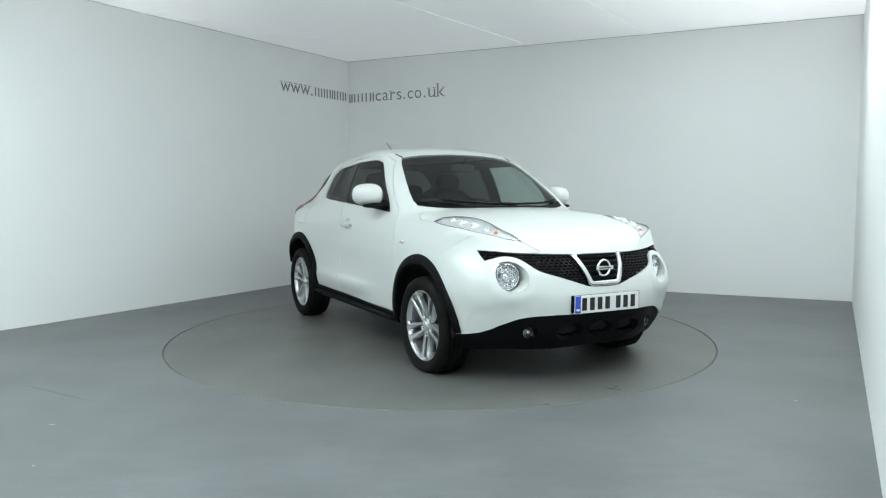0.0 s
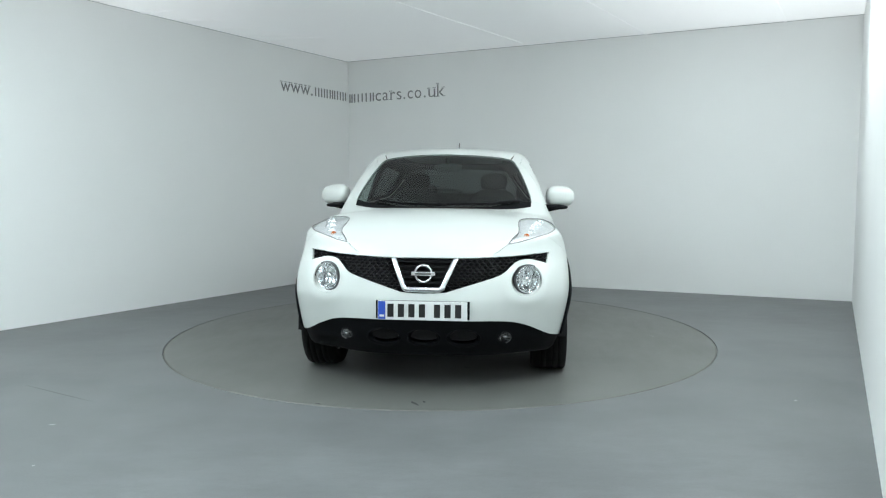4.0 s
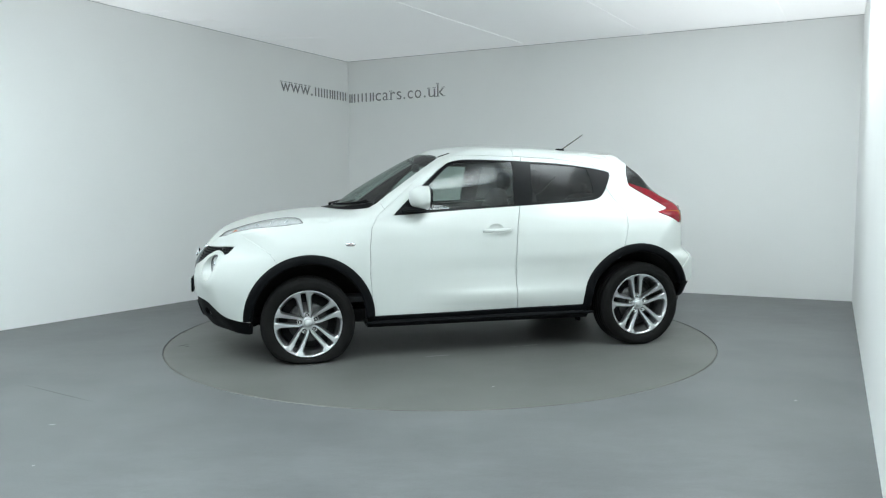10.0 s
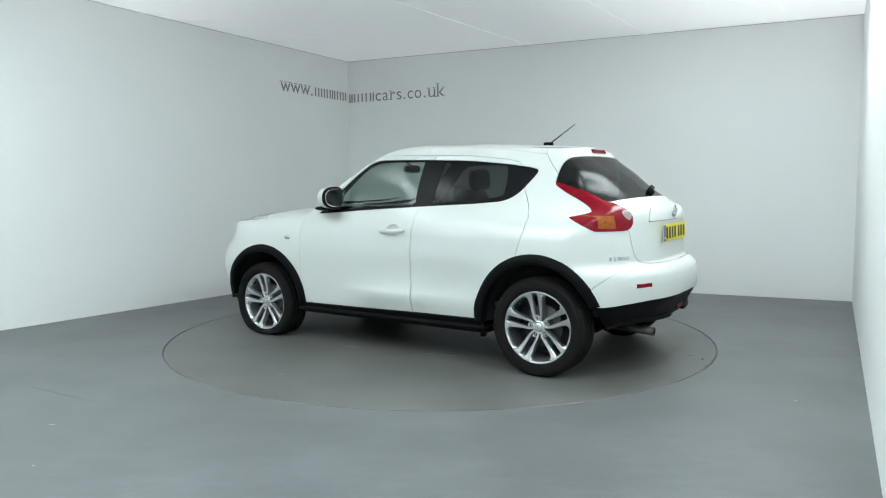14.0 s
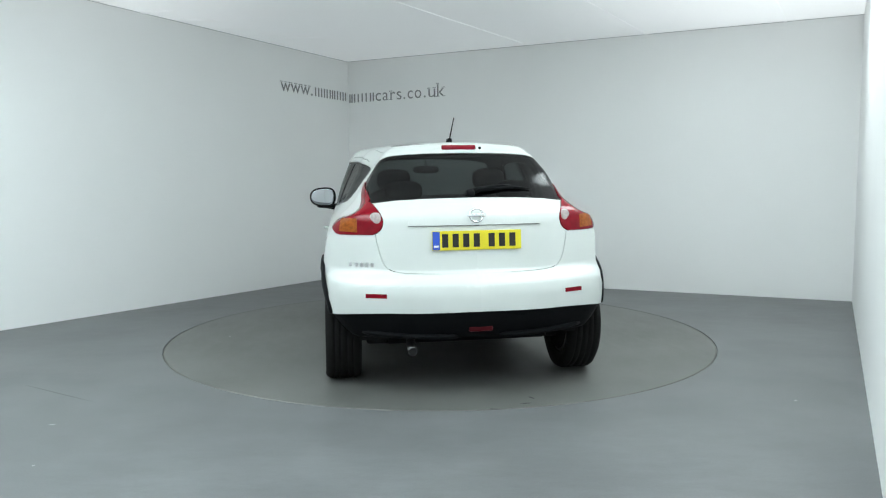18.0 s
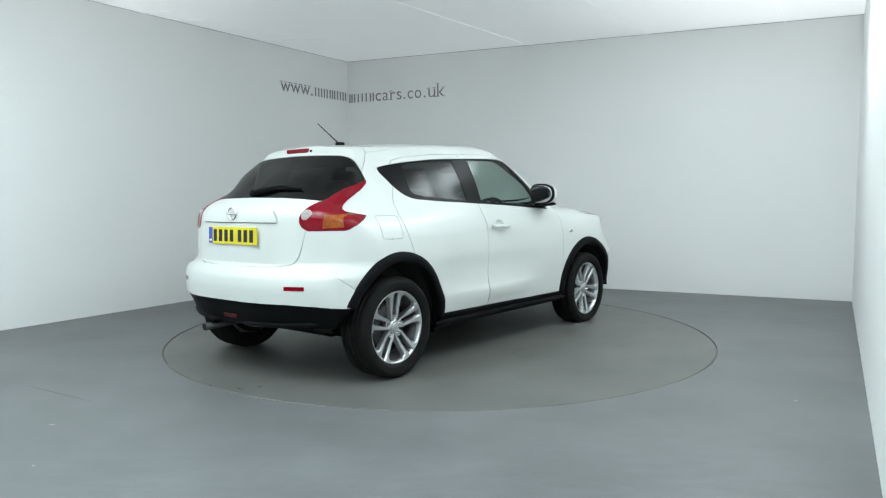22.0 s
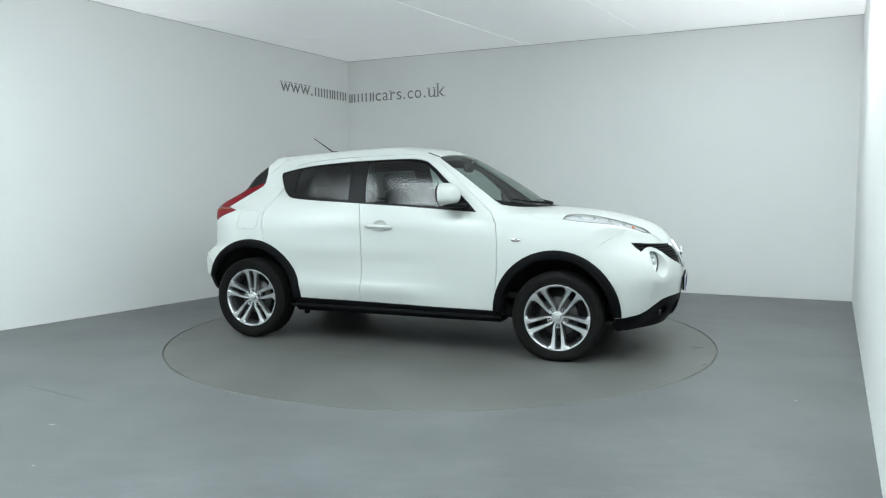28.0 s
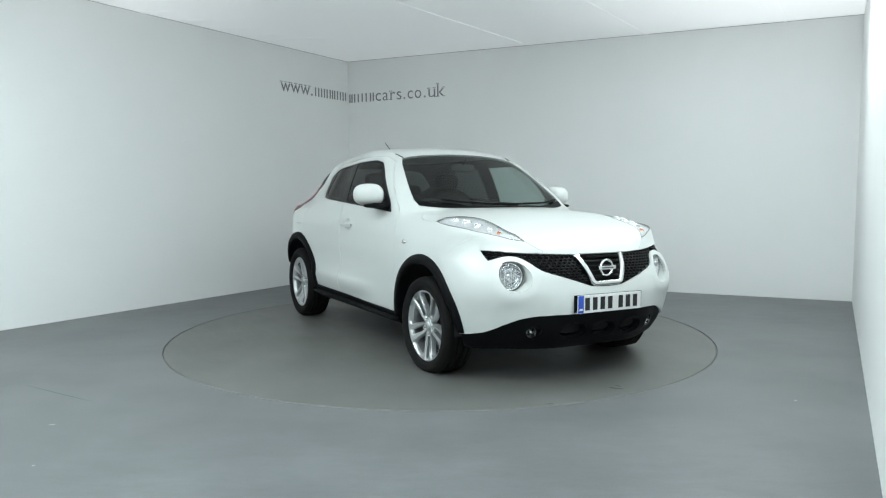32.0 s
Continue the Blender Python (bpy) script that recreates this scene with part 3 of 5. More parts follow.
tail_side = rounded([(-1.285, 1.240), (-1.34, 1.205), (-1.392, 1.177), (-1.45, 1.147), (-1.498, 1.120), (-1.545, 1.090), (-1.566, 1.068), (-1.545, 1.056), (-1.446, 1.036), (-1.51, 1.008), (-1.585, 0.974), (-1.61, 0.957), (-1.64, 0.950), (-2.1, 0.950),
                     (-2.1, 1.125), (-1.625, 1.125), (-1.56, 1.163), (-1.47, 1.203), (-1.36, 1.236), (-1.275, 1.262)], 1, keep=(0, 8, 13, 14, 15, 16, 17, 18, 19))
tail_face = rounded([(1.0, 1.27), (0.60, 1.27), (0.600, 1.222), (0.592, 1.172), (0.578, 1.128), (0.552, 1.092), (0.534, 1.060), (0.527, 1.030), (0.532, 0.995), (0.550, 0.968), (0.585, 0.950), (0.62, 0.915), (0.7, 0.90), (1.0, 0.90)], 1, keep=(0, 1, 13))
amber = [(0.672, 1.046), (0.762, 1.044), (0.776, 0.970), (0.672, 0.964)]
rear_low = [(-0.1, 0.517), (0.5, 0.512), (0.7, 0.502), (0.80, 0.49), (1.0, 0.47), (1.0, 0.1), (-0.1, 0.1)]
bumper_top_r = [(-1.58, 0.55), (-1.64, 0.612), (-1.70, 0.66), (-1.75, 0.695), (-1.80, 0.712), (-1.84, 0.722), (-2.2, 0.722), (-2.2, 0.1), (-1.58, 0.1)]     # in (x, z)
front_low = rounded([(-0.1, 0.447), (0.30, 0.446), (0.43, 0.443), (0.53, 0.432), (0.62, 0.402), (0.70, 0.36), (0.765, 0.325), (0.84, 0.305), (1.0, 0.295), (1.0, 0.1), (-0.1, 0.1)], 1, keep=(0, 8, 9, 10))
grille = rounded([(-0.1, 0.803), (0.20, 0.803), (0.40, 0.808), (0.56, 0.817), (0.738, 0.830), (0.722, 0.768), (0.69, 0.777), (0.645, 0.790), (0.60, 0.796), (0.545, 0.787), (0.505, 0.757), (0.475, 0.727),
                  (0.43, 0.702), (0.30, 0.664), (0.165, 0.622), (0.12, 0.607), (-0.1, 0.603)], 1, keep=(0, 4, 5, 16))
lamp_hole = ellipse(0.602, 0.675, 0.091, 0.091)
air_holes = [ellipse(0.0, 0.335, 0.094, 0.054, 24), ellipse(0.235, 0.335, 0.094, 0.054, 24)]
fog_hole = ellipse(0.482, 0.333, 0.040, 0.036, 20)
headlight = rounded([(1.862, 0.492), (1.80, 0.530), (1.76, 0.548), (1.70, 0.556), (1.60, 0.553), (1.50, 0.556), (1.42, 0.578), (1.35, 0.625), (1.312, 0.70), (1.288, 0.780), (1.38, 0.790), (1.49, 0.792), (1.59, 0.782), (1.686, 0.748), (1.74, 0.69), (1.80, 0.60)], 1, keep=(0, 9))
hood = [(2.4, -0.1), (2.4, 0.405), (1.93, 0.405), (1.915, 0.43), (1.864, 0.490), (1.80, 0.532), (1.76, 0.55), (1.70, 0.558), (1.60, 0.555), (1.50, 0.558), (1.42, 0.580), (1.35, 0.627), (1.312, 0.702), (1.286, 0.778), (1.20, 0.784), (1.09, 0.780), (1.03, 0.752), (0.96, 0.70), (0.905, 0.645), (0.955, 0.58), (1.04, 0.40), (1.085, 0.2), (1.095, -0.1)]
roof = [(0.7, -0.1), (0.45, 0.42), (0.26, 0.522), (0.0, 0.548), (-0.3, 0.548), (-0.8, 0.52), (-1.208, 0.47), (-1.212, -0.1)]
garnish = [(-0.1, 1.102), (0.16, 1.098), (0.28, 1.088), (0.335, 1.075), (0.368, 1.053), (0.384, 1.026), (0.390, 0.999), (-0.1, 0.999)]

# name, outline, axes, and the stretch of the form that the outline cuts, first match first
CUTS = [
    ("arch_f", [(ARCH_F[0] + ARCH_F[2] * math.cos(2 * math.pi * k / 48), ARCH_F[1] + ARCH_F[2] * math.sin(2 * math.pi * k / 48)) for k in range(48)], SIDE, lambda c, n: (c[:, 1] > 0.5)),
    ("arch_r", [(ARCH_R[0] + ARCH_R[2] * math.cos(2 * math.pi * k / 48), ARCH_R[1] + ARCH_R[2] * math.sin(2 * math.pi * k / 48)) for k in range(48)], SIDE, lambda c, n: (c[:, 1] > 0.5)),
    ("fuel", fuel, SIDE, lambda c, n: (c[:, 0] < -1.1) & (n[:, 1] > 0.3)),
    ("windscreen", windscreen, FACE, lambda c, n: (c[:, 0] > 0.0) & (c[:, 0] < 1.25) & (n[:, 0] > 0.15)),
    ("glass_f", glass_f, SIDE, lambda c, n: n[:, 1] > 0.3),
    ("glass_r", glass_r, SIDE, lambda c, n: n[:, 1] > 0.3),
    ("dlo", dlo, SIDE, lambda c, n: n[:, 1] > 0.3),
    ("lamp_hole", lamp_hole, FACE, lambda c, n: (c[:, 0] > 1.5)),
    ("grille", grille, FACE, lambda c, n: (c[:, 0] > 1.4)),
    ("hole", air_holes[0], FACE, lambda c, n: (c[:, 0] > 1.5)),
    ("hole", air_holes[1], FACE, lambda c, n: (c[:, 0] > 1.5)),
    ("fog_hole", fog_hole, FACE, lambda c, n: (c[:, 0] > 1.5)),
    ("front_low", front_low, FACE, lambda c, n: (c[:, 0] > 1.4)),
    ("headlight", headlight, TOP, lambda c, n: (c[:, 2] > 0.75) & (n[:, 2] > 0.1)),
    ("hood", hood, TOP, lambda c, n: (c[:, 2] > 0.79) & (n[:, 2] > -0.3) & (c[:, 0] > 0.85) & (c[:, 2] < 1.12)),
    ("recess", ellipse(-0.10, 0.926, 0.058, 0.038, 24), SIDE, lambda c, n: n[:, 1] > 0.3),
    ("door_f", door_f, SIDE, lambda c, n: n[:, 1] > 0.25),
    ("door_r", door_r, SIDE, lambda c, n: n[:, 1] > 0.25),
    ("sill", sill, SIDE, lambda c, n: c[:, 1] > 0.0),
    ("amber", amber, FACE, lambda c, n: (c[:, 0] < -1.54) & (c[:, 0] > -1.72)),
    ("tail", tail_side, SIDE, lambda c, n: (c[:, 0] < -1.15) & (c[:, 1] > 0.4)),
    ("rear_glass", rear_glass, FACE, lambda c, n: (c[:, 0] < -1.15)),
    ("garnish", garnish, FACE, lambda c, n: (c[:, 0] < -1.5)),
    ("spoiler", spoiler, SIDE, lambda c, n: (c[:, 0] < -1.1)),
    ("tailgate", tailgate, FACE, lambda c, n: (c[:, 0] < -1.25)),
    ("rear_low", rear_low, FACE, lambda c, n: (c[:, 0] < -1.3)),
    ("rear_bumper", bumper_top_r, SIDE, lambda c, n: (c[:, 0] < -1.5)),
    ("roof", roof, TOP, lambda c, n: (c[:, 2] > 1.3)),
    ("fender", fender, SIDE, lambda c, n: c[:, 1] > 0.3),
]


def centres(fs):
    c = np.array([f.calc_center_median() for f in fs])
    n = np.array([f.normal for f in fs])
    return c, n


def cut(bm, poly, ax, where):
    """Cuts the faces of bm along an outline, seen along the third axis."""
    i, j = ax
    lo = [min(p[k] for p in poly) - 0.03 for k in (0, 1)]
    hi = [max(p[k] for p in poly) + 0.03 for k in (0, 1)]
    fs = list(bm.faces)
    c, n = centres(fs)
    ok = where(c, n) & (c[:, i] > lo[0]) & (c[:, i] < hi[0]) & (c[:, j] > lo[1]) & (c[:, j] < hi[1])
    cand = {f for f, k in zip(fs, ok) if k}
    m = len(poly)
    for a in range(m):
        p, q = poly[a], poly[(a + 1) % m]
        e = (q[0] - p[0], q[1] - p[1])
        if abs(e[0]) + abs(e[1]) < 1e-6:
            continue
        no = Vector((0, 0, 0))
        no[i], no[j] = -e[1], e[0]
        co = Vector((0, 0, 0))
        co[i], co[j] = p
        ulo, uhi, vlo, vhi = min(p[0], q[0]), max(p[0], q[0]), min(p[1], q[1]), max(p[1], q[1])
        sel = []
        for f in cand:
            us = [v.co[i] for v in f.verts]
            vs = [v.co[j] for v in f.verts]
            if max(us) >= ulo and min(us) <= uhi and max(vs) >= vlo and min(vs) <= vhi:
                sel.append(f)
        if not sel:
            continue
        geom = sel + list({x for f in sel for x in f.edges}) + list({x for f in sel for x in f.verts})
        r = bmesh.ops.bisect_plane(bm, geom=geom, dist=2e-4, plane_co=co, plane_no=no.normalized())
        cand = {f for f in cand if f.is_valid} | {g for g in r["geom"] if isinstance(g, bmesh.types.BMFace)}


def half_form():
    """The left half of the outer form, cut along all outlines, and the name of each face's panel."""
    p, faces = outer_form()
    bm = bmesh.new()
    vs = [bm.verts.new(q) for q in p]
    for f in faces:
        if all(p[k][1] > -1e-6 for k in f):
            bm.faces.new([vs[k] for k in f])
    bmesh.ops.delete(bm, geom=[v for v in bm.verts if not v.link_faces], context="VERTS")
    recalc(bm)
    if sum(f.normal.z * (f.calc_center_median().z - 0.7) for f in bm.faces) < 0:
        bmesh.ops.reverse_faces(bm, faces=bm.faces)
    bm.normal_update()
    for _, poly, ax, where in CUTS:
        cut(bm, poly, ax, where)
    cut(bm, glass_side, SIDE, lambda c, n: (c[:, 0] < -1.15))
    cut(bm, tail_face, FACE, lambda c, n: (c[:, 0] < -1.15))
    bm.normal_update()
    fs = list(bm.faces)
    c, n = centres(fs)
    names = np.array(["side"] * len(fs), dtype=object)
    free = np.ones(len(fs), bool)
    for name, poly, ax, where in CUTS:
        hit = free & where(c, n) & inside(poly, c[:, ax[0]], c[:, ax[1]])
        if name == "tail":
            hit &= inside(tail_face, c[:, 1], c[:, 2])
        if name == "rear_glass":
            hit &= inside(glass_side, c[:, 0], c[:, 2])
        if name == "amber":
            hit &= inside(tail_side, c[:, 0], c[:, 2])
        names[hit] = name
        free &= ~hit
    names[free & (n[:, 2] < -0.6) & (c[:, 2] < 0.35)] = "under"
    free = names == "side"
    names[free & (c[:, 0] > -1.0) & (c[:, 0] < 0.95) & (c[:, 2] < 0.6)] = "sill"
    free = names == "side"
    names[free & (c[:, 0] > -0.30)] = "pillar"
    names[free & (c[:, 0] > 1.44) & (c[:, 2] < 1.05)] = "front_bumper"
    at = {f: i for i, f in enumerate(fs)}
    done = np.zeros(len(fs), bool)
    for i in range(len(fs)):         # crumbs between outlines join the panel beside them
        if done[i]:
            continue
        done[i] = True
        island, todo, beside = [], [i], {}
        while todo:
            j = todo.pop()
            island.append(j)
            for e in fs[j].edges:
                for g in e.link_faces:
                    k = at[g]
                    if names[k] != names[i]:
                        beside[names[k]] = beside.get(names[k], 0.0) + e.calc_length()
                    elif not done[k]:
                        done[k] = True
                        todo.append(k)
        if len(island) < 60 and sum(fs[j].calc_area() for j in island) < 0.0012:
            for open_part in ("arch_f", "arch_r", "hole", "fog_hole", "lamp_hole", "recess", "under"):
                beside.pop(open_part, None)
            if beside:
                for j in island:
                    names[j] = max(beside, key=beside.get)
    return bm, fs, names


def pick(fs, names, wanted, mirror):
    """A new mesh of the panel's faces: the left one (mirror 0), the right one (1), or both joined (2)."""
    out = bmesh.new()
    for s in ((1,), (-1,), (1, -1))[mirror]:
        made = {}
        for f, k in zip(fs, names):
            if k in wanted:
                vs = []
                for v in f.verts:
                    if v not in made:
                        made[v] = out.verts.new((v.co.x, v.co.y * s, v.co.z))
                    vs.append(made[v])
                out.faces.new(vs if s > 0 else vs[::-1])
    bmesh.ops.remove_doubles(out, verts=out.verts, dist=0.0022)
    bmesh.ops.dissolve_degenerate(out, dist=0.001, edges=out.edges)
    out.verts.ensure_lookup_table()
    seen, waste = set(), []
    for f0 in out.faces:         # crumbs left over between outlines
        if f0 in seen:
            continue
        island, todo = [], [f0]
        seen.add(f0)
        while todo:
            f = todo.pop()
            island.append(f)
            for e in f.edges:
                for g in e.link_faces:
                    if g not in seen:
                        seen.add(g)
                        todo.append(g)
        if sum(f.calc_area() for f in island) < 0.0009:
            waste += island
    bmesh.ops.delete(out, geom=waste, context="FACES")
    if mirror == 2:
        bmesh.ops.remove_doubles(out, verts=[v for v in out.verts if abs(v.co.y) < 1e-4], dist=2e-4)
    out.normal_update()
    return out


def panel(bm, gap=0.0018, depth=0.014, offset=0.0):
    """Gives a cut sheet its thickness: draws its rim in by half a panel gap and folds it inwards."""
    bm.normal_update()
    normals = {v: v.normal.copy() for v in bm.verts}
    edges = [e for e in bm.edges if e.is_boundary]
    inward = {}
    for e in edges:
        f = e.link_faces[0]
        d = (e.verts[1].co - e.verts[0].co)
        if d.length < 1e-9:
            continue
        d.normalize()
        w = f.calc_center_median() - e.verts[0].co
        w = w - d * w.dot(d)
        if w.length > 1e-9:
            for v in e.verts:
                inward[v] = inward.get(v, Vector()) + w.normalized()
    if offset:
        for v, nrm in normals.items():
            v.co += nrm * offset
    for v, w in inward.items():
        if w.length > 0.3:
            v.co += w.normalized() * gap
    if depth:
        r = bmesh.ops.extrude_edge_only(bm, edges=edges)
        newv = [g for g in r["geom"] if isinstance(g, bmesh.types.BMVert)]
        at = {}
        for v in inward:
            at.setdefault(tuple(round(q, 6) for q in v.co), v)
        for v in newv:
            o = at.get(tuple(round(q, 6) for q in v.co))
            if o is not None:
                v.co -= normals[o] * depth
        for e in edges:
            if e.is_valid:
                e.smooth = False
    return bm


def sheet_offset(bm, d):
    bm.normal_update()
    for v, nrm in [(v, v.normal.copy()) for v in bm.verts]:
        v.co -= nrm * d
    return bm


# ---- car materials ----
M_GLOSS = material("gloss_black_trim", (0.006, 0.006, 0.007), 0.3, vary=0.05, specular=0.16)
M_CHROME = material("chrome", (0.78, 0.79, 0.80), 0.10, 1.0, vary=0.02)
M_REFLECTOR = material("lamp_reflector", (0.84, 0.85, 0.86), 0.13, 0.95, vary=0.12, scale=60)
M_LAMP_BOWL = material("silver_lamp_bowl", (0.74, 0.75, 0.76), 0.32, 0.35, vary=0.22, scale=55)
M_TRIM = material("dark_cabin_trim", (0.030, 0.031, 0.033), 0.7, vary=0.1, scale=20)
M_CLOTH = material("charcoal_seat_cloth", (0.022, 0.022, 0.024), 0.9, vary=0.15, scale=30, bump=0.1, bump_scale=300)
M_RED = material("red_lamp_plastic", (0.21, 0.002, 0.010), 0.06, vary=0.12, scale=30, specular=0.30)
M_AMBER = material("amber_lamp_plastic", (0.30, 0.075, 0.010), 0.2, vary=0.3, scale=60, specular=0.3)
M_CLEARLAMP = material("clear_lamp_plastic", (0.46, 0.40, 0.39), 0.15, vary=0.2, scale=80, coat=0.3)
M_YELLOW = material("yellow_reflective_plate", (0.72, 0.62, 0.02), 0.4, vary=0.03, scale=12)
M_PLATE = material("white_reflective_plate", (0.74, 0.75, 0.74), 0.4, vary=0.03, scale=12)
M_BLUE = material("blue_plate_band", (0.03, 0.09, 0.50), 0.4, vary=0.03)
M_INK = material("black_plate_lettering", (0.012, 0.012, 0.012), 0.5)
M_MIRROR = material("mirror_glass", (0.45, 0.47, 0.49), 0.02, 1.0, vary=0.0)
M_STEEL = material("dull_steel", (0.22, 0.22, 0.22), 0.45, 1.0, vary=0.15, scale=25)
M_RIM_DARK = material("dark_grey_rim", (0.10, 0.105, 0.11), 0.35)
M_INK_RUBBER = material("black_valve_rubber", (0.01, 0.01, 0.01), 0.6)
M_BARREL = material("dull_wheel_barrel", (0.30, 0.305, 0.31), 0.45, 0.9, vary=0.2, scale=20)
M_DISC_STEEL = material("brake_disc_iron", (0.10, 0.10, 0.10), 0.5, 0.9, vary=0.2, scale=30)
M_BULB = material("amber_bulb_glass", (0.75, 0.20, 0.03), 0.15, vary=0.1)
M_FOG = material("fog_reflector", (0.13, 0.132, 0.135), 0.25, 0.9)
M_DARK_RED = material("dark_red_lamp_plastic", (0.06, 0.003, 0.006), 0.3, vary=0.1, scale=40, specular=0.2)
M_LENS = glass("clear_lamp_lens", (0.96, 0.97, 0.97))
M_SCREEN = glass("windscreen_glass", (0.58, 0.67, 0.64))
M_PANE = glass("green_tinted_glass", (0.60, 0.69, 0.66), 0.10, 0.05)
M_PRIVACY = glass("dark_privacy_glass", (0.11, 0.118, 0.122), 0.16, 0.04)

# ---- the car ----
car = tagged(new("car"), "white compact crossover car with black arch trim and alloy wheels", "car")
LEANING = Matrix.Translation((0, 0, 0.5)) @ Matrix.Rotation(-LEAN, 4, "X") @ Matrix.Translation((0, 0, -0.5))


def on_car(name, bm, mat, label="", smooth=True, parent=None):
    ob = finish(bm, name, mat, parent or car, label, smooth)
    if parent is None:
        ob.matrix_local = LEANING
    return ob


def skin(ob):
    """Takes the shading of a panel from the outer form itself."""
    me = ob.data
    co = np.empty(len(me.vertices) * 3)
    me.vertices.foreach_get("co", co)
    co = co.reshape(-1, 3)
    g = np.stack([solid(co + d) - solid(co - d) for d in np.eye(3) * 0.002], -1)
    g /= np.maximum(np.linalg.norm(g, axis=1, keepdims=True), 1e-9)
    normals = []
    for poly in me.polygons:      # folded rims keep their own shading
        n = poly.normal
        for k in poly.vertices:
            normals.append(tuple(g[k]) if n.x * g[k][0] + n.y * g[k][1] + n.z * g[k][2] > 0.6 else tuple(n))
    me.normals_split_custom_set(normals)
    return ob


def islands(bm):
    """The loose pieces of a mesh, each as a mesh of its own."""
    seen = set()
    for f0 in list(bm.faces):
        if f0 in seen:
            continue
        seen.add(f0)
        piece, todo = [], [f0]
        while todo:
            f = todo.pop()
            piece.append(f)
            for e in f.edges:
                for g in e.link_faces:
                    if g not in seen:
                        seen.add(g)
                        todo.append(g)
        out, made = bmesh.new(), {}
        for f in piece:
            for v in f.verts:
                if v not in made:
                    made[v] = out.verts.new(v.co)
            out.faces.new([made[v] for v in f.verts])
        out.normal_update()
        yield out
    bm.free()


form, form_faces, form_names = half_form()


def sheet(wanted, mirror):
    return pick(form_faces, form_names, wanted if isinstance(wanted, tuple) else (wanted,), mirror)


skin(on_car("windscreen", panel(sheet("windscreen", 2), 0.001, 0.006, -0.003), M_SCREEN, "green-tinted curved windscreen"))
skin(on_car("bonnet", panel(sheet("hood", 2)), M_PAINT))
skin(on_car("roof", panel(sheet("roof", 2)), M_PAINT))
skin(on_car("front_bumper", panel(sheet("front_bumper", 2), 0.0004), M_PAINT))
on_car("lower_front_bumper", panel(sheet("front_low", 2), 0.001, 0.02, -0.012), M_PLASTIC, "black textured plastic lower bumper with three openings")
tail_door = skin(on_car("tailgate", panel(sheet("tailgate", 2), 0.0024), M_PAINT))
skin(on_car("garnish", panel(sheet("garnish", 2), 0.001, 0.020, 0.011), M_PAINT, "white ledge over the rear plate", parent=tail_door))
skin(on_car("rear_window", panel(sheet("rear_glass", 2), 0.001, 0.006, -0.003), M_PRIVACY, "dark tinted rear window", parent=tail_door))
skin(on_car("rear_spoiler", panel(sheet("spoiler", 2)), M_PAINT))
skin(on_car("rear_bumper", panel(sheet("rear_bumper", 2), 0.0016, offset=0.007), M_PAINT))
on_car("lower_rear_bumper", panel(sheet("rear_low", 2), 0.001, 0.02, -0.008), M_PLASTIC, "black textured plastic lower bumper")
for piece in islands(sheet("under", 2)):
    on_car("underbody", piece, M_DARK)
doors = {}
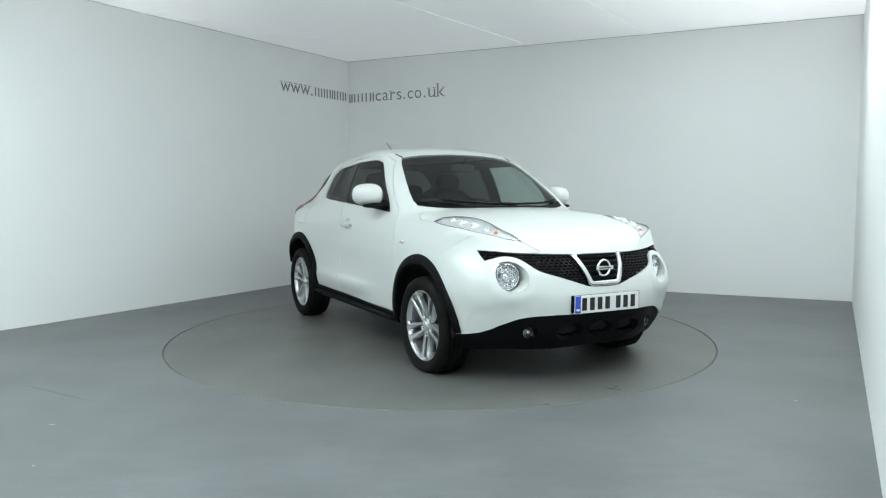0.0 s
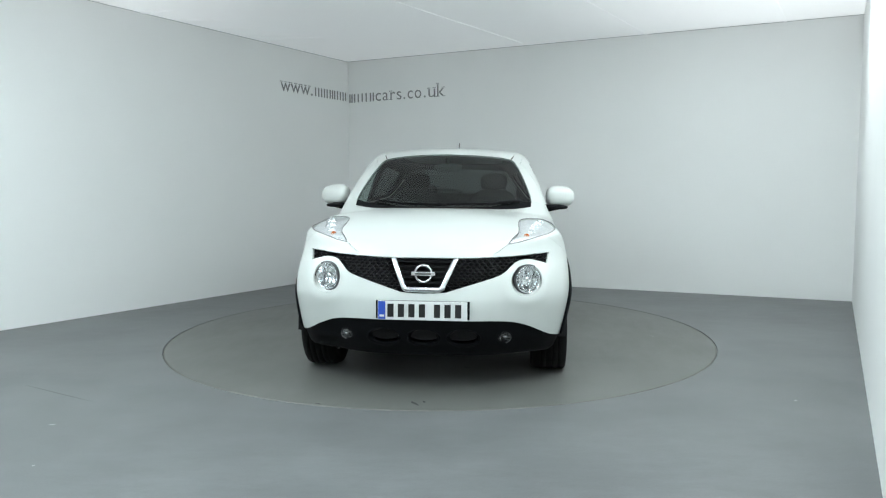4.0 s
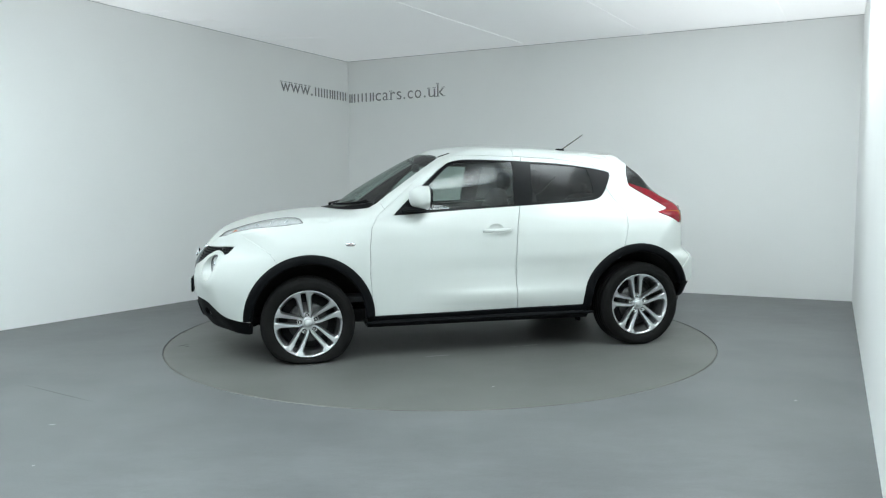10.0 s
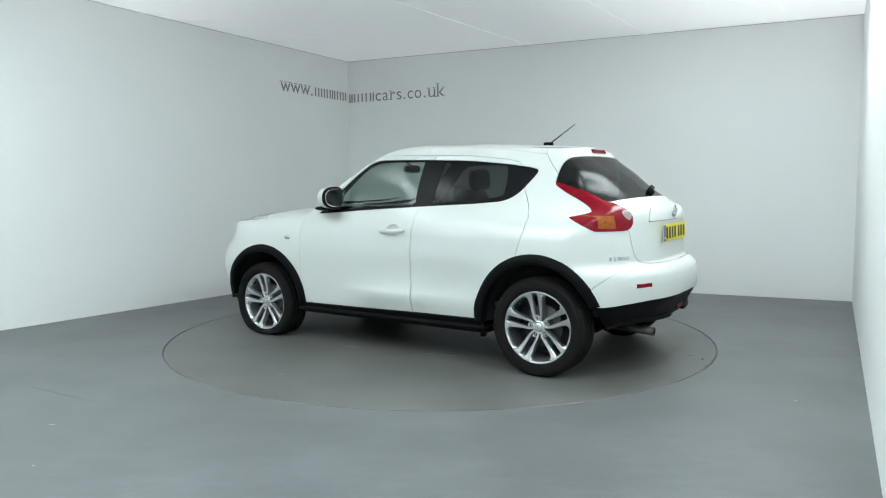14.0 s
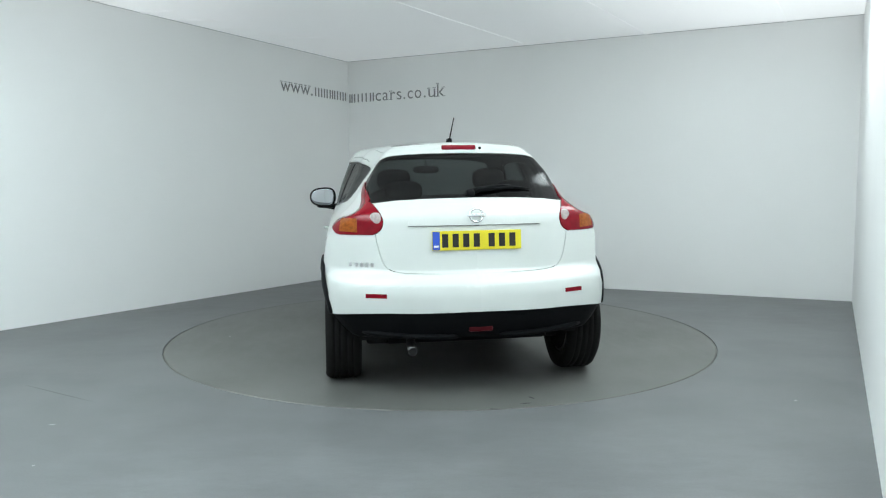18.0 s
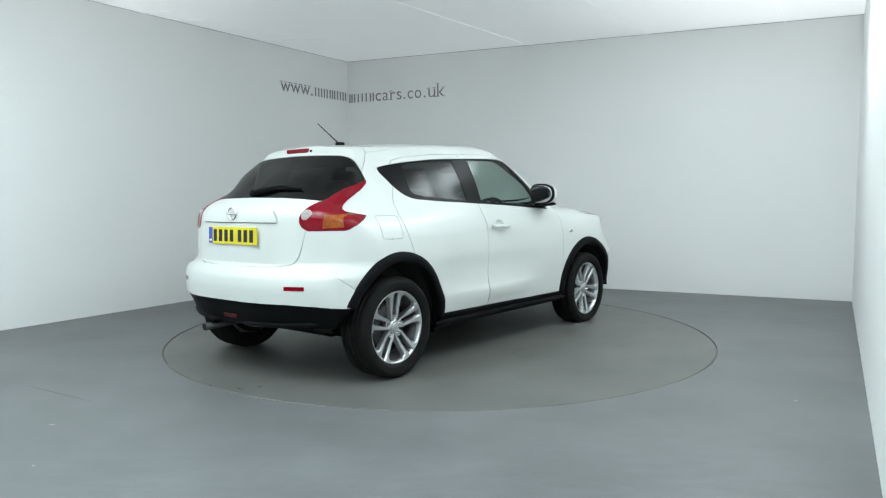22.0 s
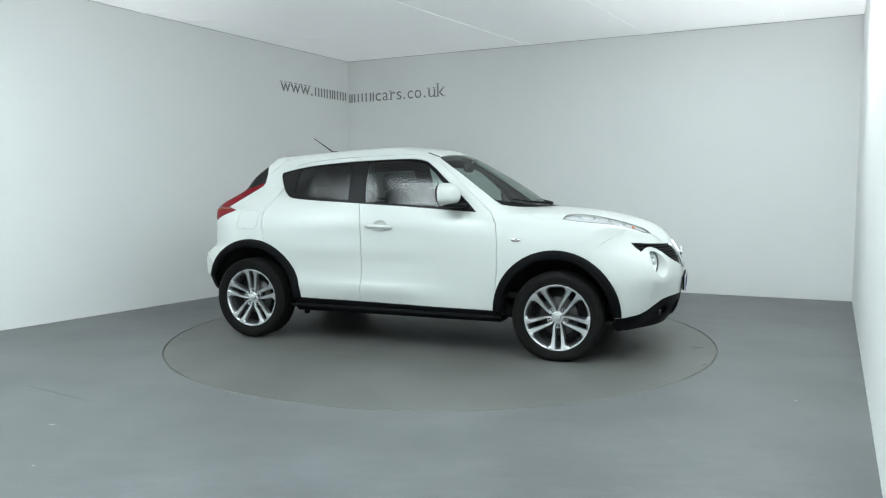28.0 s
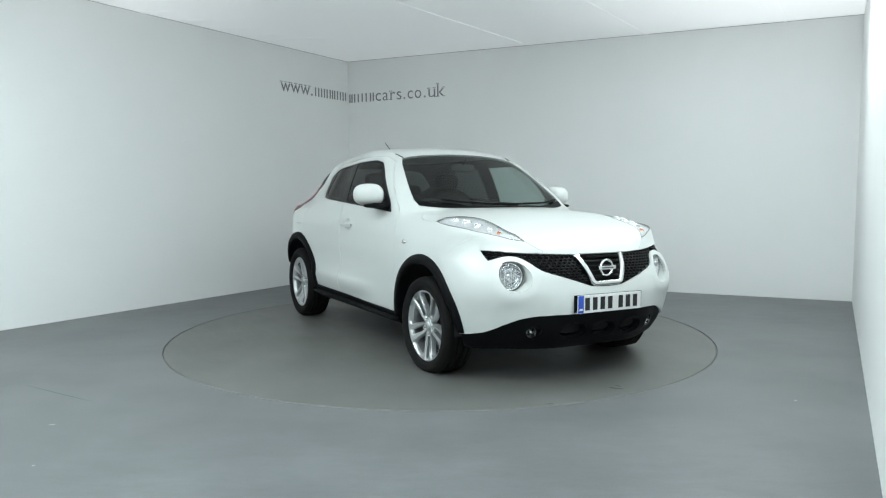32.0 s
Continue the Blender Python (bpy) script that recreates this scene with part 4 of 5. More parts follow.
for s, side in ((1, 0), (-1, 1)):
    skin(on_car("front_wing", panel(sheet("fender", side), 0.0009), M_PAINT))
    names = form_names
    if s > 0:
        form_names = np.where(names == "fuel", "side", names)
    skin(on_car("side_panel", panel(sheet("side", side)), M_PAINT))
    for piece in islands(sheet("pillar", side)):
        skin(on_car("windscreen_pillar", panel(piece, gap=0.0004), M_PAINT))
    form_names = names
    doors[s, "f"] = skin(on_car("front_door", panel(sheet("door_f", side), 0.0027), M_PAINT))
    doors[s, "r"] = skin(on_car("rear_door", panel(sheet("door_r", side), 0.0027), M_PAINT))
    on_car("window_surround", panel(sheet("dlo", side), 0.0005, 0.012, -0.002), M_GLOSS, "gloss black window frame and pillars")
    skin(on_car("window", panel(sheet("glass_f", side), 0.0005, 0.005, -0.005), M_PANE, "lightly tinted front door window", parent=doors[s, "f"]))
    skin(on_car("window", panel(sheet("glass_r", side), 0.0005, 0.005, -0.005), M_PRIVACY, "dark tinted rear door window", parent=doors[s, "r"]))
    on_car("sill_trim", panel(sheet("sill", side), 0.0008, 0.015, 0.012), M_PLASTIC, "black plastic sill trim")
    bm = bmesh.new()
    steps = [0.86 - 1.74 * k / 20 for k in range(21)]
    tube(bm, [(x, s * (side_y(x, 0.30) + 0.016), 0.272 + 0.012 * (0.86 - x) / 1.74) for x in steps], [0.008] + [0.017] * 19 + [0.008], 10)
    on_car("sill_step", bm, M_PLASTIC, "rounded black step along the sill")
    lamp = skin(on_car("tail_lamp", panel(sheet(("tail", "amber"), side), 0.001, 0.02, 0.004), M_RED, "red boomerang tail lamp"))
    on_car("indicator", panel(sheet("amber", side), 0.001, 0.004, 0.0065), M_AMBER, "amber indicator", parent=lamp)
    bm = bmesh.new()
    px = rear_x(0.572, 1.040)
    lathe(bm, [(0, 0.011), (0.020, 0.010), (0.033, 0.007), (0.039, 0.002), (0.039, -0.02)], 28, Matrix.Translation((px + 0.002, s * 0.572, 1.040)) @ Matrix.Rotation(radians(s * -36), 4, "Z") @ Matrix.Rotation(radians(-90), 4, "Y"))
    on_car("reversing_lamp", recalc(bm), M_CLEARLAMP, "round clear reversing lamp", parent=lamp)
    # boomerang headlamp on the wing: clear lens over a silver bowl
    head = on_car("headlamp_housing", panel(sheet("headlight", side), 0.001, 0.02, -0.012), M_LAMP_BOWL, "silver boomerang headlamp bowl")
    on_car("lens", panel(sheet("headlight", side), 0.0025, 0.003), M_LENS, "clear lamp lens", parent=head)
    for (x, y, r, mat, nm) in ((1.40, 0.70, 0.026, M_REFLECTOR, "side_lamp"), (1.50, 0.675, 0.034, M_REFLECTOR, "reflector"), (1.60, 0.655, 0.032, M_REFLECTOR, "reflector"), (1.69, 0.63, 0.022, M_REFLECTOR, "reflector"), (1.745, 0.60, 0.015, M_BULB, "indicator_bulb")):
        bm = bmesh.new()
        z = top_z(x, y) - 0.024
        lathe(bm, [(0, -0.01), (r * 0.4, -0.008), (r, 0.010), (r * 1.05, 0.016), (r * 0.9, 0.010), (r * 0.35, 0.0), (0.006, 0.004), (0.005, 0.013), (0, 0.015)], 20, Matrix.Translation((x, s * y, z)) @ Matrix.Rotation(radians(40), 4, "Y"))
        on_car(nm, recalc(bm), mat, parent=head)
    bm = bmesh.new()
    tube(bm, [(x, s * y, top_z(x, y) - 0.001) for x, y in headlight + headlight[:1]], 0.003, 6, cap=False)
    on_car("lamp_gasket", bm, M_STEEL, "dark grey lamp seal", parent=head)

# dark sheet that paints the shade in the panel gaps and lines the cabin
on_car("body_shell", sheet_offset(sheet(("side", "pillar", "fender", "door_f", "door_r", "roof", "hood", "tailgate", "garnish", "spoiler", "rear_bumper", "front_bumper", "sill", "fuel", "tail", "amber", "rear_low", "front_low"), 2), 0.022), M_TRIM, "dark inner sheet: painted shade in panel gaps and cabin lining")

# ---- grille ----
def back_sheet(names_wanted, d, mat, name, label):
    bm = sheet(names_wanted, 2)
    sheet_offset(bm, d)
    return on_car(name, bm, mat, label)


# Dark sheet that stands for the shade behind the grille and bumper openings.
back_sheet(("grille", "hole", "fog_hole"), 0.05, M_DARK, "grille_shade", "dark sheet painting the shade behind the grille")
bm = bmesh.new()      # honeycomb of the outer grilles
cw, ch = 0.034, 0.0165
cells = []
for row in range(-2, 20):
    for col in range(-24, 25):
        y, z = (col + 0.5 * (row % 2)) * cw, 0.60 + row * ch
        a = abs(y)
        v_edge = 0.125 + (z - 0.63) * 0.42
        if a > v_edge + 0.018 and inside(grille, np.array([a, a + 0.012, a - 0.012]), np.array([z, z, z])).all() and inside(grille, np.array([a, a]), np.array([z + 0.006, z - 0.006])).all():
            cells.append((y, z))
for y, z in cells:
    ring_o, ring_i, ring_b = [], [], []
    for k in range(6):
        ang = math.pi / 6 + k * math.pi / 3
        dy, dz = math.cos(ang) * cw * 0.577, math.sin(ang) * ch * 0.667
        xo = front_x(abs(y + dy), z + dz) - 0.010
        ring_o.append(bm.verts.new((xo, y + dy, z + dz)))
        ring_i.append(bm.verts.new((xo - 0.002, y + dy * 0.74, z + dz * 0.70)))
        ring_b.append(bm.verts.new((xo - 0.022, y + dy * 0.66, z + dz * 0.60)))
    for k in range(6):
        j = (k + 1) % 6
        bm.faces.new((ring_o[k], ring_o[j], ring_i[j], ring_i[k]))
        bm.faces.new((ring_i[k], ring_i[j], ring_b[j], ring_b[k]))
bmesh.ops.remove_doubles(bm, verts=bm.verts, dist=0.0008)
for piece in islands(recalc(bm)):
    on_car("grille_mesh", piece, M_GLOSS, "black honeycomb grille", smooth=False)


def ribbon(path, w, lift, thick=0.012):
    """A flat bar that follows (y, z) points over the nose, w wide."""
    bm = bmesh.new()
    rows = []
    for i, p in enumerate(path):
        p = Vector(p)
        d = (Vector(path[min(i + 1, len(path) - 1)]) - Vector(path[max(i - 1, 0)])).normalized()
        nrm = Vector((-d.y, d.x))
        ring = []
        for u, l in ((-0.5, -thick), (-0.5, lift * 0.6), (-0.32, lift), (0.32, lift), (0.5, lift * 0.6), (0.5, -thick)):
            q = p + nrm * w * u
            ring.append(bm.verts.new((front_x(abs(p.x), p.y) + l, q.x, q.y)))
        rows.append(ring)
    for a, b in zip(rows, rows[1:]):
        for k in range(5):
            bm.faces.new((a[k], a[k + 1], b[k + 1], b[k]))
    bm.faces.new(rows[0][::-1])
    bm.faces.new(rows[-1])
    return recalc(bm)


v_path = []
for a, b, n in (((-0.187, 0.803), (-0.116, 0.645), 8), ((-0.112, 0.636), (-0.098, 0.628), 2), ((-0.09, 0.626), (0.09, 0.626), 8), ((0.098, 0.628), (0.112, 0.636), 2), ((0.116, 0.645), (0.187, 0.803), 8)):
    v_path += [(a[0] + (b[0] - a[0]) * k / n, a[1] + (b[1] - a[1]) * k / n) for k in range(n + 1)]
on_car("grille_frame", ribbon(v_path, 0.030, 0.014), M_CHROME, "satin chrome V-shaped grille frame")
for z in (0.665, 0.695, 0.725, 0.755, 0.783):
    h = 0.105 + (z - 0.63) * 0.42
    on_car("grille_bar", ribbon([(-h + 2 * h * k / 8, z) for k in range(9)], 0.011, -0.006, 0.03), M_GLOSS)
bm = bmesh.new()
bx = front_x(0, 0.715) + 0.012
lathe(bm, [(0.040, 0.0), (0.044, 0.010), (0.052, 0.010), (0.056, 0.0), (0.048, -0.004)], 40, Matrix.Translation((bx, 0, 0.718)) @ Matrix.Rotation(radians(90), 4, "Y"), close=True)
badge = on_car("badge", recalc(bm), M_CHROME, "round chrome badge with a crossbar")
bm = bmesh.new()
box(bm, (0.010, 0.138, 0.024), Matrix.Translation((bx + 0.011, 0, 0.718)), 0.003)
on_car("crossbar", bm, M_CHROME, parent=badge, smooth=False)
bm = bmesh.new()
box(bm, (0.002, 0.092, 0.009), Matrix.Translation((bx + 0.0165, 0, 0.718)))
on_car("dark_bar", bm, M_RIM_DARK, parent=badge, smooth=False)

# ---- round lamps, fog lamps, bumper openings ----
def rim_wall(poly, back, mat, name, label, s, flare=1.0, close=True):
    """The wall of an opening in the nose: from its outline on the skin back to a smaller outline."""
    bm = bmesh.new()
    cx = sum(p[0] for p in poly) / len(poly)
    cz = sum(p[1] for p in poly) / len(poly)
    a, m_, b = [], [], []
    for y, z in poly:
        x = front_x(abs(y), z) - 0.002
        a.append(bm.verts.new((x, s * y, z)))
        m_.append(bm.verts.new(((x + back) / 2, s * (cx + (y - cx) * (1 + flare) / 2), cz + (z - cz) * (1 + flare) / 2)))
        b.append(bm.verts.new((back, s * (cx + (y - cx) * flare), cz + (z - cz) * flare)))
    n = len(poly)
    for k in range(n):
        j = (k + 1) % n
        bm.faces.new((a[k], a[j], m_[j], m_[k]))
        bm.faces.new((m_[k], m_[j], b[j], b[k]))
    if close:
        bm.faces.new(b)
    return on_car(name, recalc(bm), mat, label)


for s in (1, -1):
    rim_wall(ellipse(0.602, 0.675, 0.0915, 0.0915, 40), 1.80, M_PAINT, "lamp_bezel", "white round lamp recess", s, 0.90)
    turn = Matrix.Translation((1.850, s * 0.600, 0.674)) @ Matrix.Rotation(radians(s * 25), 4, "Z") @ Matrix.Diagonal((1, 0.96, 0.96, 1)) @ Matrix.Rotation(radians(90), 4, "Y")
    bm = bmesh.new()
    lathe(bm, [(0.088, 0.03), (0.086, 0.034), (0.080, 0.028), (0.074, 0.008), (0.060, -0.012), (0.040, -0.026), (0.020, -0.032), (0, -0.033)], 40, turn)
    bowl = on_car("round_headlamp", recalc(bm), M_REFLECTOR, "round headlamp with a faceted silver reflector")
    bm = bmesh.new()
    lathe(bm, [(0, 0.050), (0.03, 0.049), (0.06, 0.045), (0.08, 0.037), (0.087, 0.030)], 40, turn)
    on_car("lens", recalc(bm), M_LENS, "clear domed lens", parent=bowl)
    bm = bmesh.new()
    lathe(bm, [(0.0965, 0.010), (0.0945, 0.036), (0.089, 0.040), (0.0865, 0.034)], 40, turn)
    on_car("lamp_gasket", recalc(bm), M_RIM_DARK, "dark grey lamp rim", parent=bowl)
    bm = bmesh.new()
    lathe(bm, [(0, 0.022), (0.016, 0.020), (0.021, 0.008), (0.021, -0.03)], 20, turn)
    on_car("bulb_shield", recalc(bm), M_REFLECTOR, parent=bowl)
    for k in (-0.048, -0.022, 0.022, 0.048):
        bm = bmesh.new()
        box(bm, (math.sqrt(0.07 ** 2 - k * k) * 1.7, 0.003, 0.014), turn @ Matrix.Translation((0, k, -0.004)))
        on_car("reflector_rib", bm, M_REFLECTOR, parent=bowl, smooth=False)
    # fog lamp
    fx = front_x(0.482, 0.333)
    turn = Matrix.Translation((fx - 0.036, s * 0.480, 0.333)) @ Matrix.Rotation(radians(s * 4), 4, "Z") @ Matrix.Rotation(radians(90), 4, "Y")
    bm = bmesh.new()
    lathe(bm, [(0.036, 0.004), (0.032, 0.008), (0.029, 0.0), (0.022, -0.012), (0.0, -0.02)], 28, turn)
    fog = on_car("fog_lamp", recalc(bm), M_FOG, "small round fog lamp")
    bm = bmesh.new()
    lathe(bm, [(0, 0.014), (0.018, 0.012), (0.031, 0.006)], 28, turn)
    on_car("lens", recalc(bm), M_LENS, parent=fog)
    bm = bmesh.new()
    lathe(bm, [(0, 0.010), (0.008, 0.008), (0.010, -0.01)], 14, turn)
    on_car("bulb", recalc(bm), M_CHROME, parent=fog)
for cy in (0.0, 0.235, -0.235):
    bm = bmesh.new()
    rings = []
    for sc, dx in ((1.12, -0.012), (1.05, -0.004), (0.99, -0.012), (0.82, -0.06)):
        rings.append([bm.verts.new((front_x(abs(cy + 0.094 * sc * math.cos(k * math.pi / 14)), 0.335 + 0.054 * sc * math.sin(k * math.pi / 14)) + dx, cy + 0.094 * sc * math.cos(k * math.pi / 14), 0.335 + 0.054 * sc * math.sin(k * math.pi / 14))) for k in range(28)])
    for a, b in zip(rings, rings[1:]):
        for k in range(28):
            bm.faces.new((a[k], a[(k + 1) % 28], b[(k + 1) % 28], b[k]))
    on_car("air_intake", recalc(bm), M_PLASTIC, "oval black bumper opening")


# ---- number plates: plain bars for what is on them ----
def plate(x, z, facing, mat, tilt):
    base = Matrix.Translation((x, 0, z)) @ Matrix.Rotation(radians(90 if facing > 0 else -90), 4, "Z") @ Matrix.Rotation(radians(90 + tilt), 4, "X")
    bm = bmesh.new()
    box(bm, (0.52, 0.111, 0.006), base, 0.003)
    p = on_car("number_plate", bm, mat, "white front plate with plain dark bars" if facing > 0 else "yellow rear plate with plain dark bars", smooth=False)
    bm = bmesh.new()
    box(bm, (0.042, 0.105, 0.002), base @ Matrix.Translation((-0.236, 0, 0.0036)))
    on_car("blue_band", bm, M_BLUE, parent=p, smooth=False)
    bm = bmesh.new()
    box(bm, (0.026, 0.012, 0.002), base @ Matrix.Translation((-0.236, -0.032, 0.0046)))
    on_car("pale_bar", bm, M_PLATE, parent=p, smooth=False)
    for i in range(7):
        bm = bmesh.new()
        box(bm, (0.036, 0.077, 0.002), base @ Matrix.Translation((-0.185 + 0.061 * i + (0.026 if i > 3 else 0), 0, 0.0036)))
        on_car("bar", bm, M_INK, parent=p, smooth=False)
    return p


plate(front_x(0, 0.50) + 0.020, 0.507, 1, M_PLATE, 0)
bm = bmesh.new()
box(bm, (0.012, 0.545, 0.105), Matrix.Translation((front_x(0, 0.50) + 0.008, 0, 0.51)), 0.003)
on_car("plate_holder", bm, M_PLASTIC, "black plate holder", smooth=False)
plate(rear_x(0, 0.915) - 0.008, 0.915, -1, M_YELLOW, -2)

# ---- rear fittings ----
bx = rear_x(0, 1.055) - 0.020
bm = bmesh.new()
lathe(bm, [(0.032, 0.0), (0.035, 0.008), (0.042, 0.008), (0.045, 0.0)], 36, Matrix.Translation((bx, 0, 1.057)) @ Matrix.Rotation(radians(-90), 4, "Y"))
badge = on_car("badge", recalc(bm), M_CHROME, "round chrome badge with a crossbar", parent=tail_door)
bm = bmesh.new()
box(bm, (0.008, 0.108, 0.018), Matrix.Translation((bx - 0.007, 0, 1.057)), 0.003)
on_car("badge_bar", bm, M_CHROME, parent=tail_door, smooth=False)
bm = bmesh.new()
for i in range(5):     # plain bars for the model lettering
    y = 0.715 - i * 0.030
    box(bm, (0.004, 0.020, 0.022), Matrix.Translation((rear_x(y, 0.778) - 0.002, y, 0.778)) @ Matrix.Rotation(radians(-30), 4, "Z"))
on_car("lettering_bars", bm, M_CHROME, "small chrome bars", smooth=False)
for s in (1, -1):
    bm = bmesh.new()
    pts_r = [(s * (0.522 + 0.118 * k / 6)) for k in range(7)]
    rows = []
    for y in pts_r:
        x = rear_x(abs(y), 0.61)
        rows.append([bm.verts.new((x + d, y, z)) for d, z in ((0.004, 0.594), (-0.010, 0.597), (-0.010, 0.621), (0.004, 0.624))])
    for a, b in zip(rows, rows[1:]):
        for k in range(3):
            bm.faces.new((a[k], a[k + 1], b[k + 1], b[k]))
    bm.faces.new(rows[0])
    bm.faces.new(rows[-1][::-1])
    on_car("rear_reflector", recalc(bm), M_RED, "flat red reflector", smooth=False)
for y0, y1 in ((0.12, 0.66), (-0.66, -0.12)):
    bm = bmesh.new()
    tube(bm, [(rear_x(abs(y), 0.375) + 0.006, y, 0.366 + 0.02 * ((abs(y) - 0.1) / 0.56) ** 2) for y in (y0 + (y1 - y0) * k / 12 for k in range(13))], [0.006] + [0.016] * 11 + [0.006], 10)
    on_car("bumper_lip", bm, M_PLASTIC, "rounded black lip under the bumper")
bm = bmesh.new()
box(bm, (0.02, 0.14, 0.03), Matrix.Translation((rear_x(0, 0.41) + 0.014, -0.01, 0.408)), 0.006)
on_car("rear_fog_lamp", bm, M_DARK_RED, "dark red rear fog lamp", smooth=False)
bm = bmesh.new()
xs = rear_x(0.0, 1.475)
box(bm, (0.03, 0.222, 0.030), Matrix.Translation((xs + 0.004, 0.003, 1.475)), 0.008, 3)
on_car("high_brake_lamp", bm, M_RED, "red high brake lamp in the spoiler", smooth=False)
bm = bmesh.new()
lathe(bm, [(0, 0.012), (0.009, 0.012), (0.009, 0)], 12, Matrix.Translation((xs + 0.01, -0.136, 1.47)) @ Matrix.Rotation(radians(-90), 4, "Y"))
on_car("washer_nozzle", bm, M_PLASTIC)
bm = bmesh.new()
tube(bm, [(-1.55, 0.36, 0.30), (-1.75, 0.375, 0.29), (-1.875, 0.38, 0.282)], 0.028, 16)
pipe = on_car("exhaust_pipe", recalc(bm), M_DISC_STEEL, "dull steel exhaust tip")
# Black disc on the closed end, painting the shade inside the pipe.
bm = bmesh.new()
lathe(bm, [(0.022, 0.0), (0.0, 0.0)], 16, Matrix.Translation((-1.877, 0.38, 0.282)) @ Matrix.Rotation(radians(-90), 4, "Y"))
on_car("pipe_hollow_shade", recalc(bm), M_DARK, "black disc painting the shaded hollow of the pipe", parent=pipe)
bm = bmesh.new()
def on_glass(y, z):
    return Vector((rear_x(abs(y), z) - 0.012, y, z))
tube(bm, [on_glass(0.0, 1.185), on_glass(-0.06, 1.205) - Vector((0.012, 0, 0)), on_glass(-0.2, 1.224) - Vector((0.012, 0, 0)), on_glass(-0.26, 1.222)], [0.020, 0.017, 0.010, 0.007], 8)
wiper = on_car("rear_wiper", bm, M_PLASTIC, "black rear wiper arm")
bm = bmesh.new()
tube(bm, [on_glass(-0.05, 1.188), on_glass(-0.15, 1.208), on_glass(-0.28, 1.213), on_glass(-0.39, 1.206)], [0.006, 0.011, 0.010, 0.004], 6)
on_car("blade", bm, M_PLASTIC, parent=wiper)
bm = bmesh.new()
lathe(bm, [(0, 0.035), (0.018, 0.032), (0.024, 0.02), (0.026, 0)], 16, Matrix.Translation(on_glass(0, 1.188)) @ Matrix.Rotation(radians(-125), 4, "Y"))
on_car("pivot_cap", recalc(bm), M_PLASTIC, parent=wiper)

# ---- aerial, front wipers ----
bm = bmesh.new()
az = top_z(-0.935, 0)
tube(bm, [(-0.95, 0, az + 0.012), (-1.15, 0, az + 0.145)], [0.005, 0.003], 8)
aerial = on_car("aerial", bm, M_PLASTIC, "short black roof aerial")
bm = bmesh.new()
box(bm, (0.075, 0.036, 0.034), Matrix.Translation((-0.94, 0, az + 0.008)), 0.012, 3)
on_car("aerial_base", bm, M_PLASTIC, parent=aerial)
bm = bmesh.new()
rows = []
for k in range(25):     # black scuttle strip at the foot of the windscreen
    y = -0.66 + 1.32 * k / 24
    x0 = 1.075 - 0.30 * (y / 0.66) ** 2
    rows.append([bm.verts.new((x, y, top_z(x, abs(y)) + 0.003)) for x in (x0 + 0.035, x0 + 0.012, x0 - 0.022)])
for a, b in zip(rows, rows[1:]):
    for k in range(2):
        bm.faces.new((a[k], b[k], b[k + 1], a[k + 1]))
on_car("scuttle_panel", recalc(bm), M_PLASTIC, "black strip under the windscreen")
for y0, y1 in ((0.58, 0.02), (0.05, -0.50)):
    bm = bmesh.new()
    ps = []
    for k in range(9):
        y = y0 + (y1 - y0) * k / 8
        x = 1.045 - 0.30 * (y / 0.66) ** 2 - 0.02 * k / 8
        ps.append((x, y, top_z(x, abs(y)) + 0.016))
    tube(bm, ps, [0.012, 0.011, 0.010, 0.009, 0.008, 0.008, 0.007, 0.006, 0.004], 6)
    on_car("front_wiper", bm, M_PLASTIC, "black wiper arm resting at the scuttle")


# ---- mirrors, handles, repeaters, flap ----
def blob(bm, centre, half, n=24, m=14, power=2.6, squash=None):
    """A rounded block: a superellipsoid."""
    rows = []
    for i in range(m + 1):
        v = -math.pi / 2 + math.pi * i / m
        row = []
        for k in range(n):
            u = 2 * math.pi * k / n
            e = 2 / power
            f = lambda t: math.copysign(abs(t) ** e, t)
            q = Vector((f(math.cos(v)) * f(math.cos(u)) * half[0], f(math.cos(v)) * f(math.sin(u)) * half[1], f(math.sin(v)) * half[2]))
            if squash:
                q = squash(q)
            row.append(bm.verts.new(Vector(centre) + q))
        rows.append(row)
    for a, b in zip(rows, rows[1:]):
        for k in range(n):
            bm.faces.new((a[k], a[(k + 1) % n], b[(k + 1) % n], b[k]))
    bmesh.ops.remove_doubles(bm, verts=bm.verts, dist=1e-5)
    return recalc(bm)


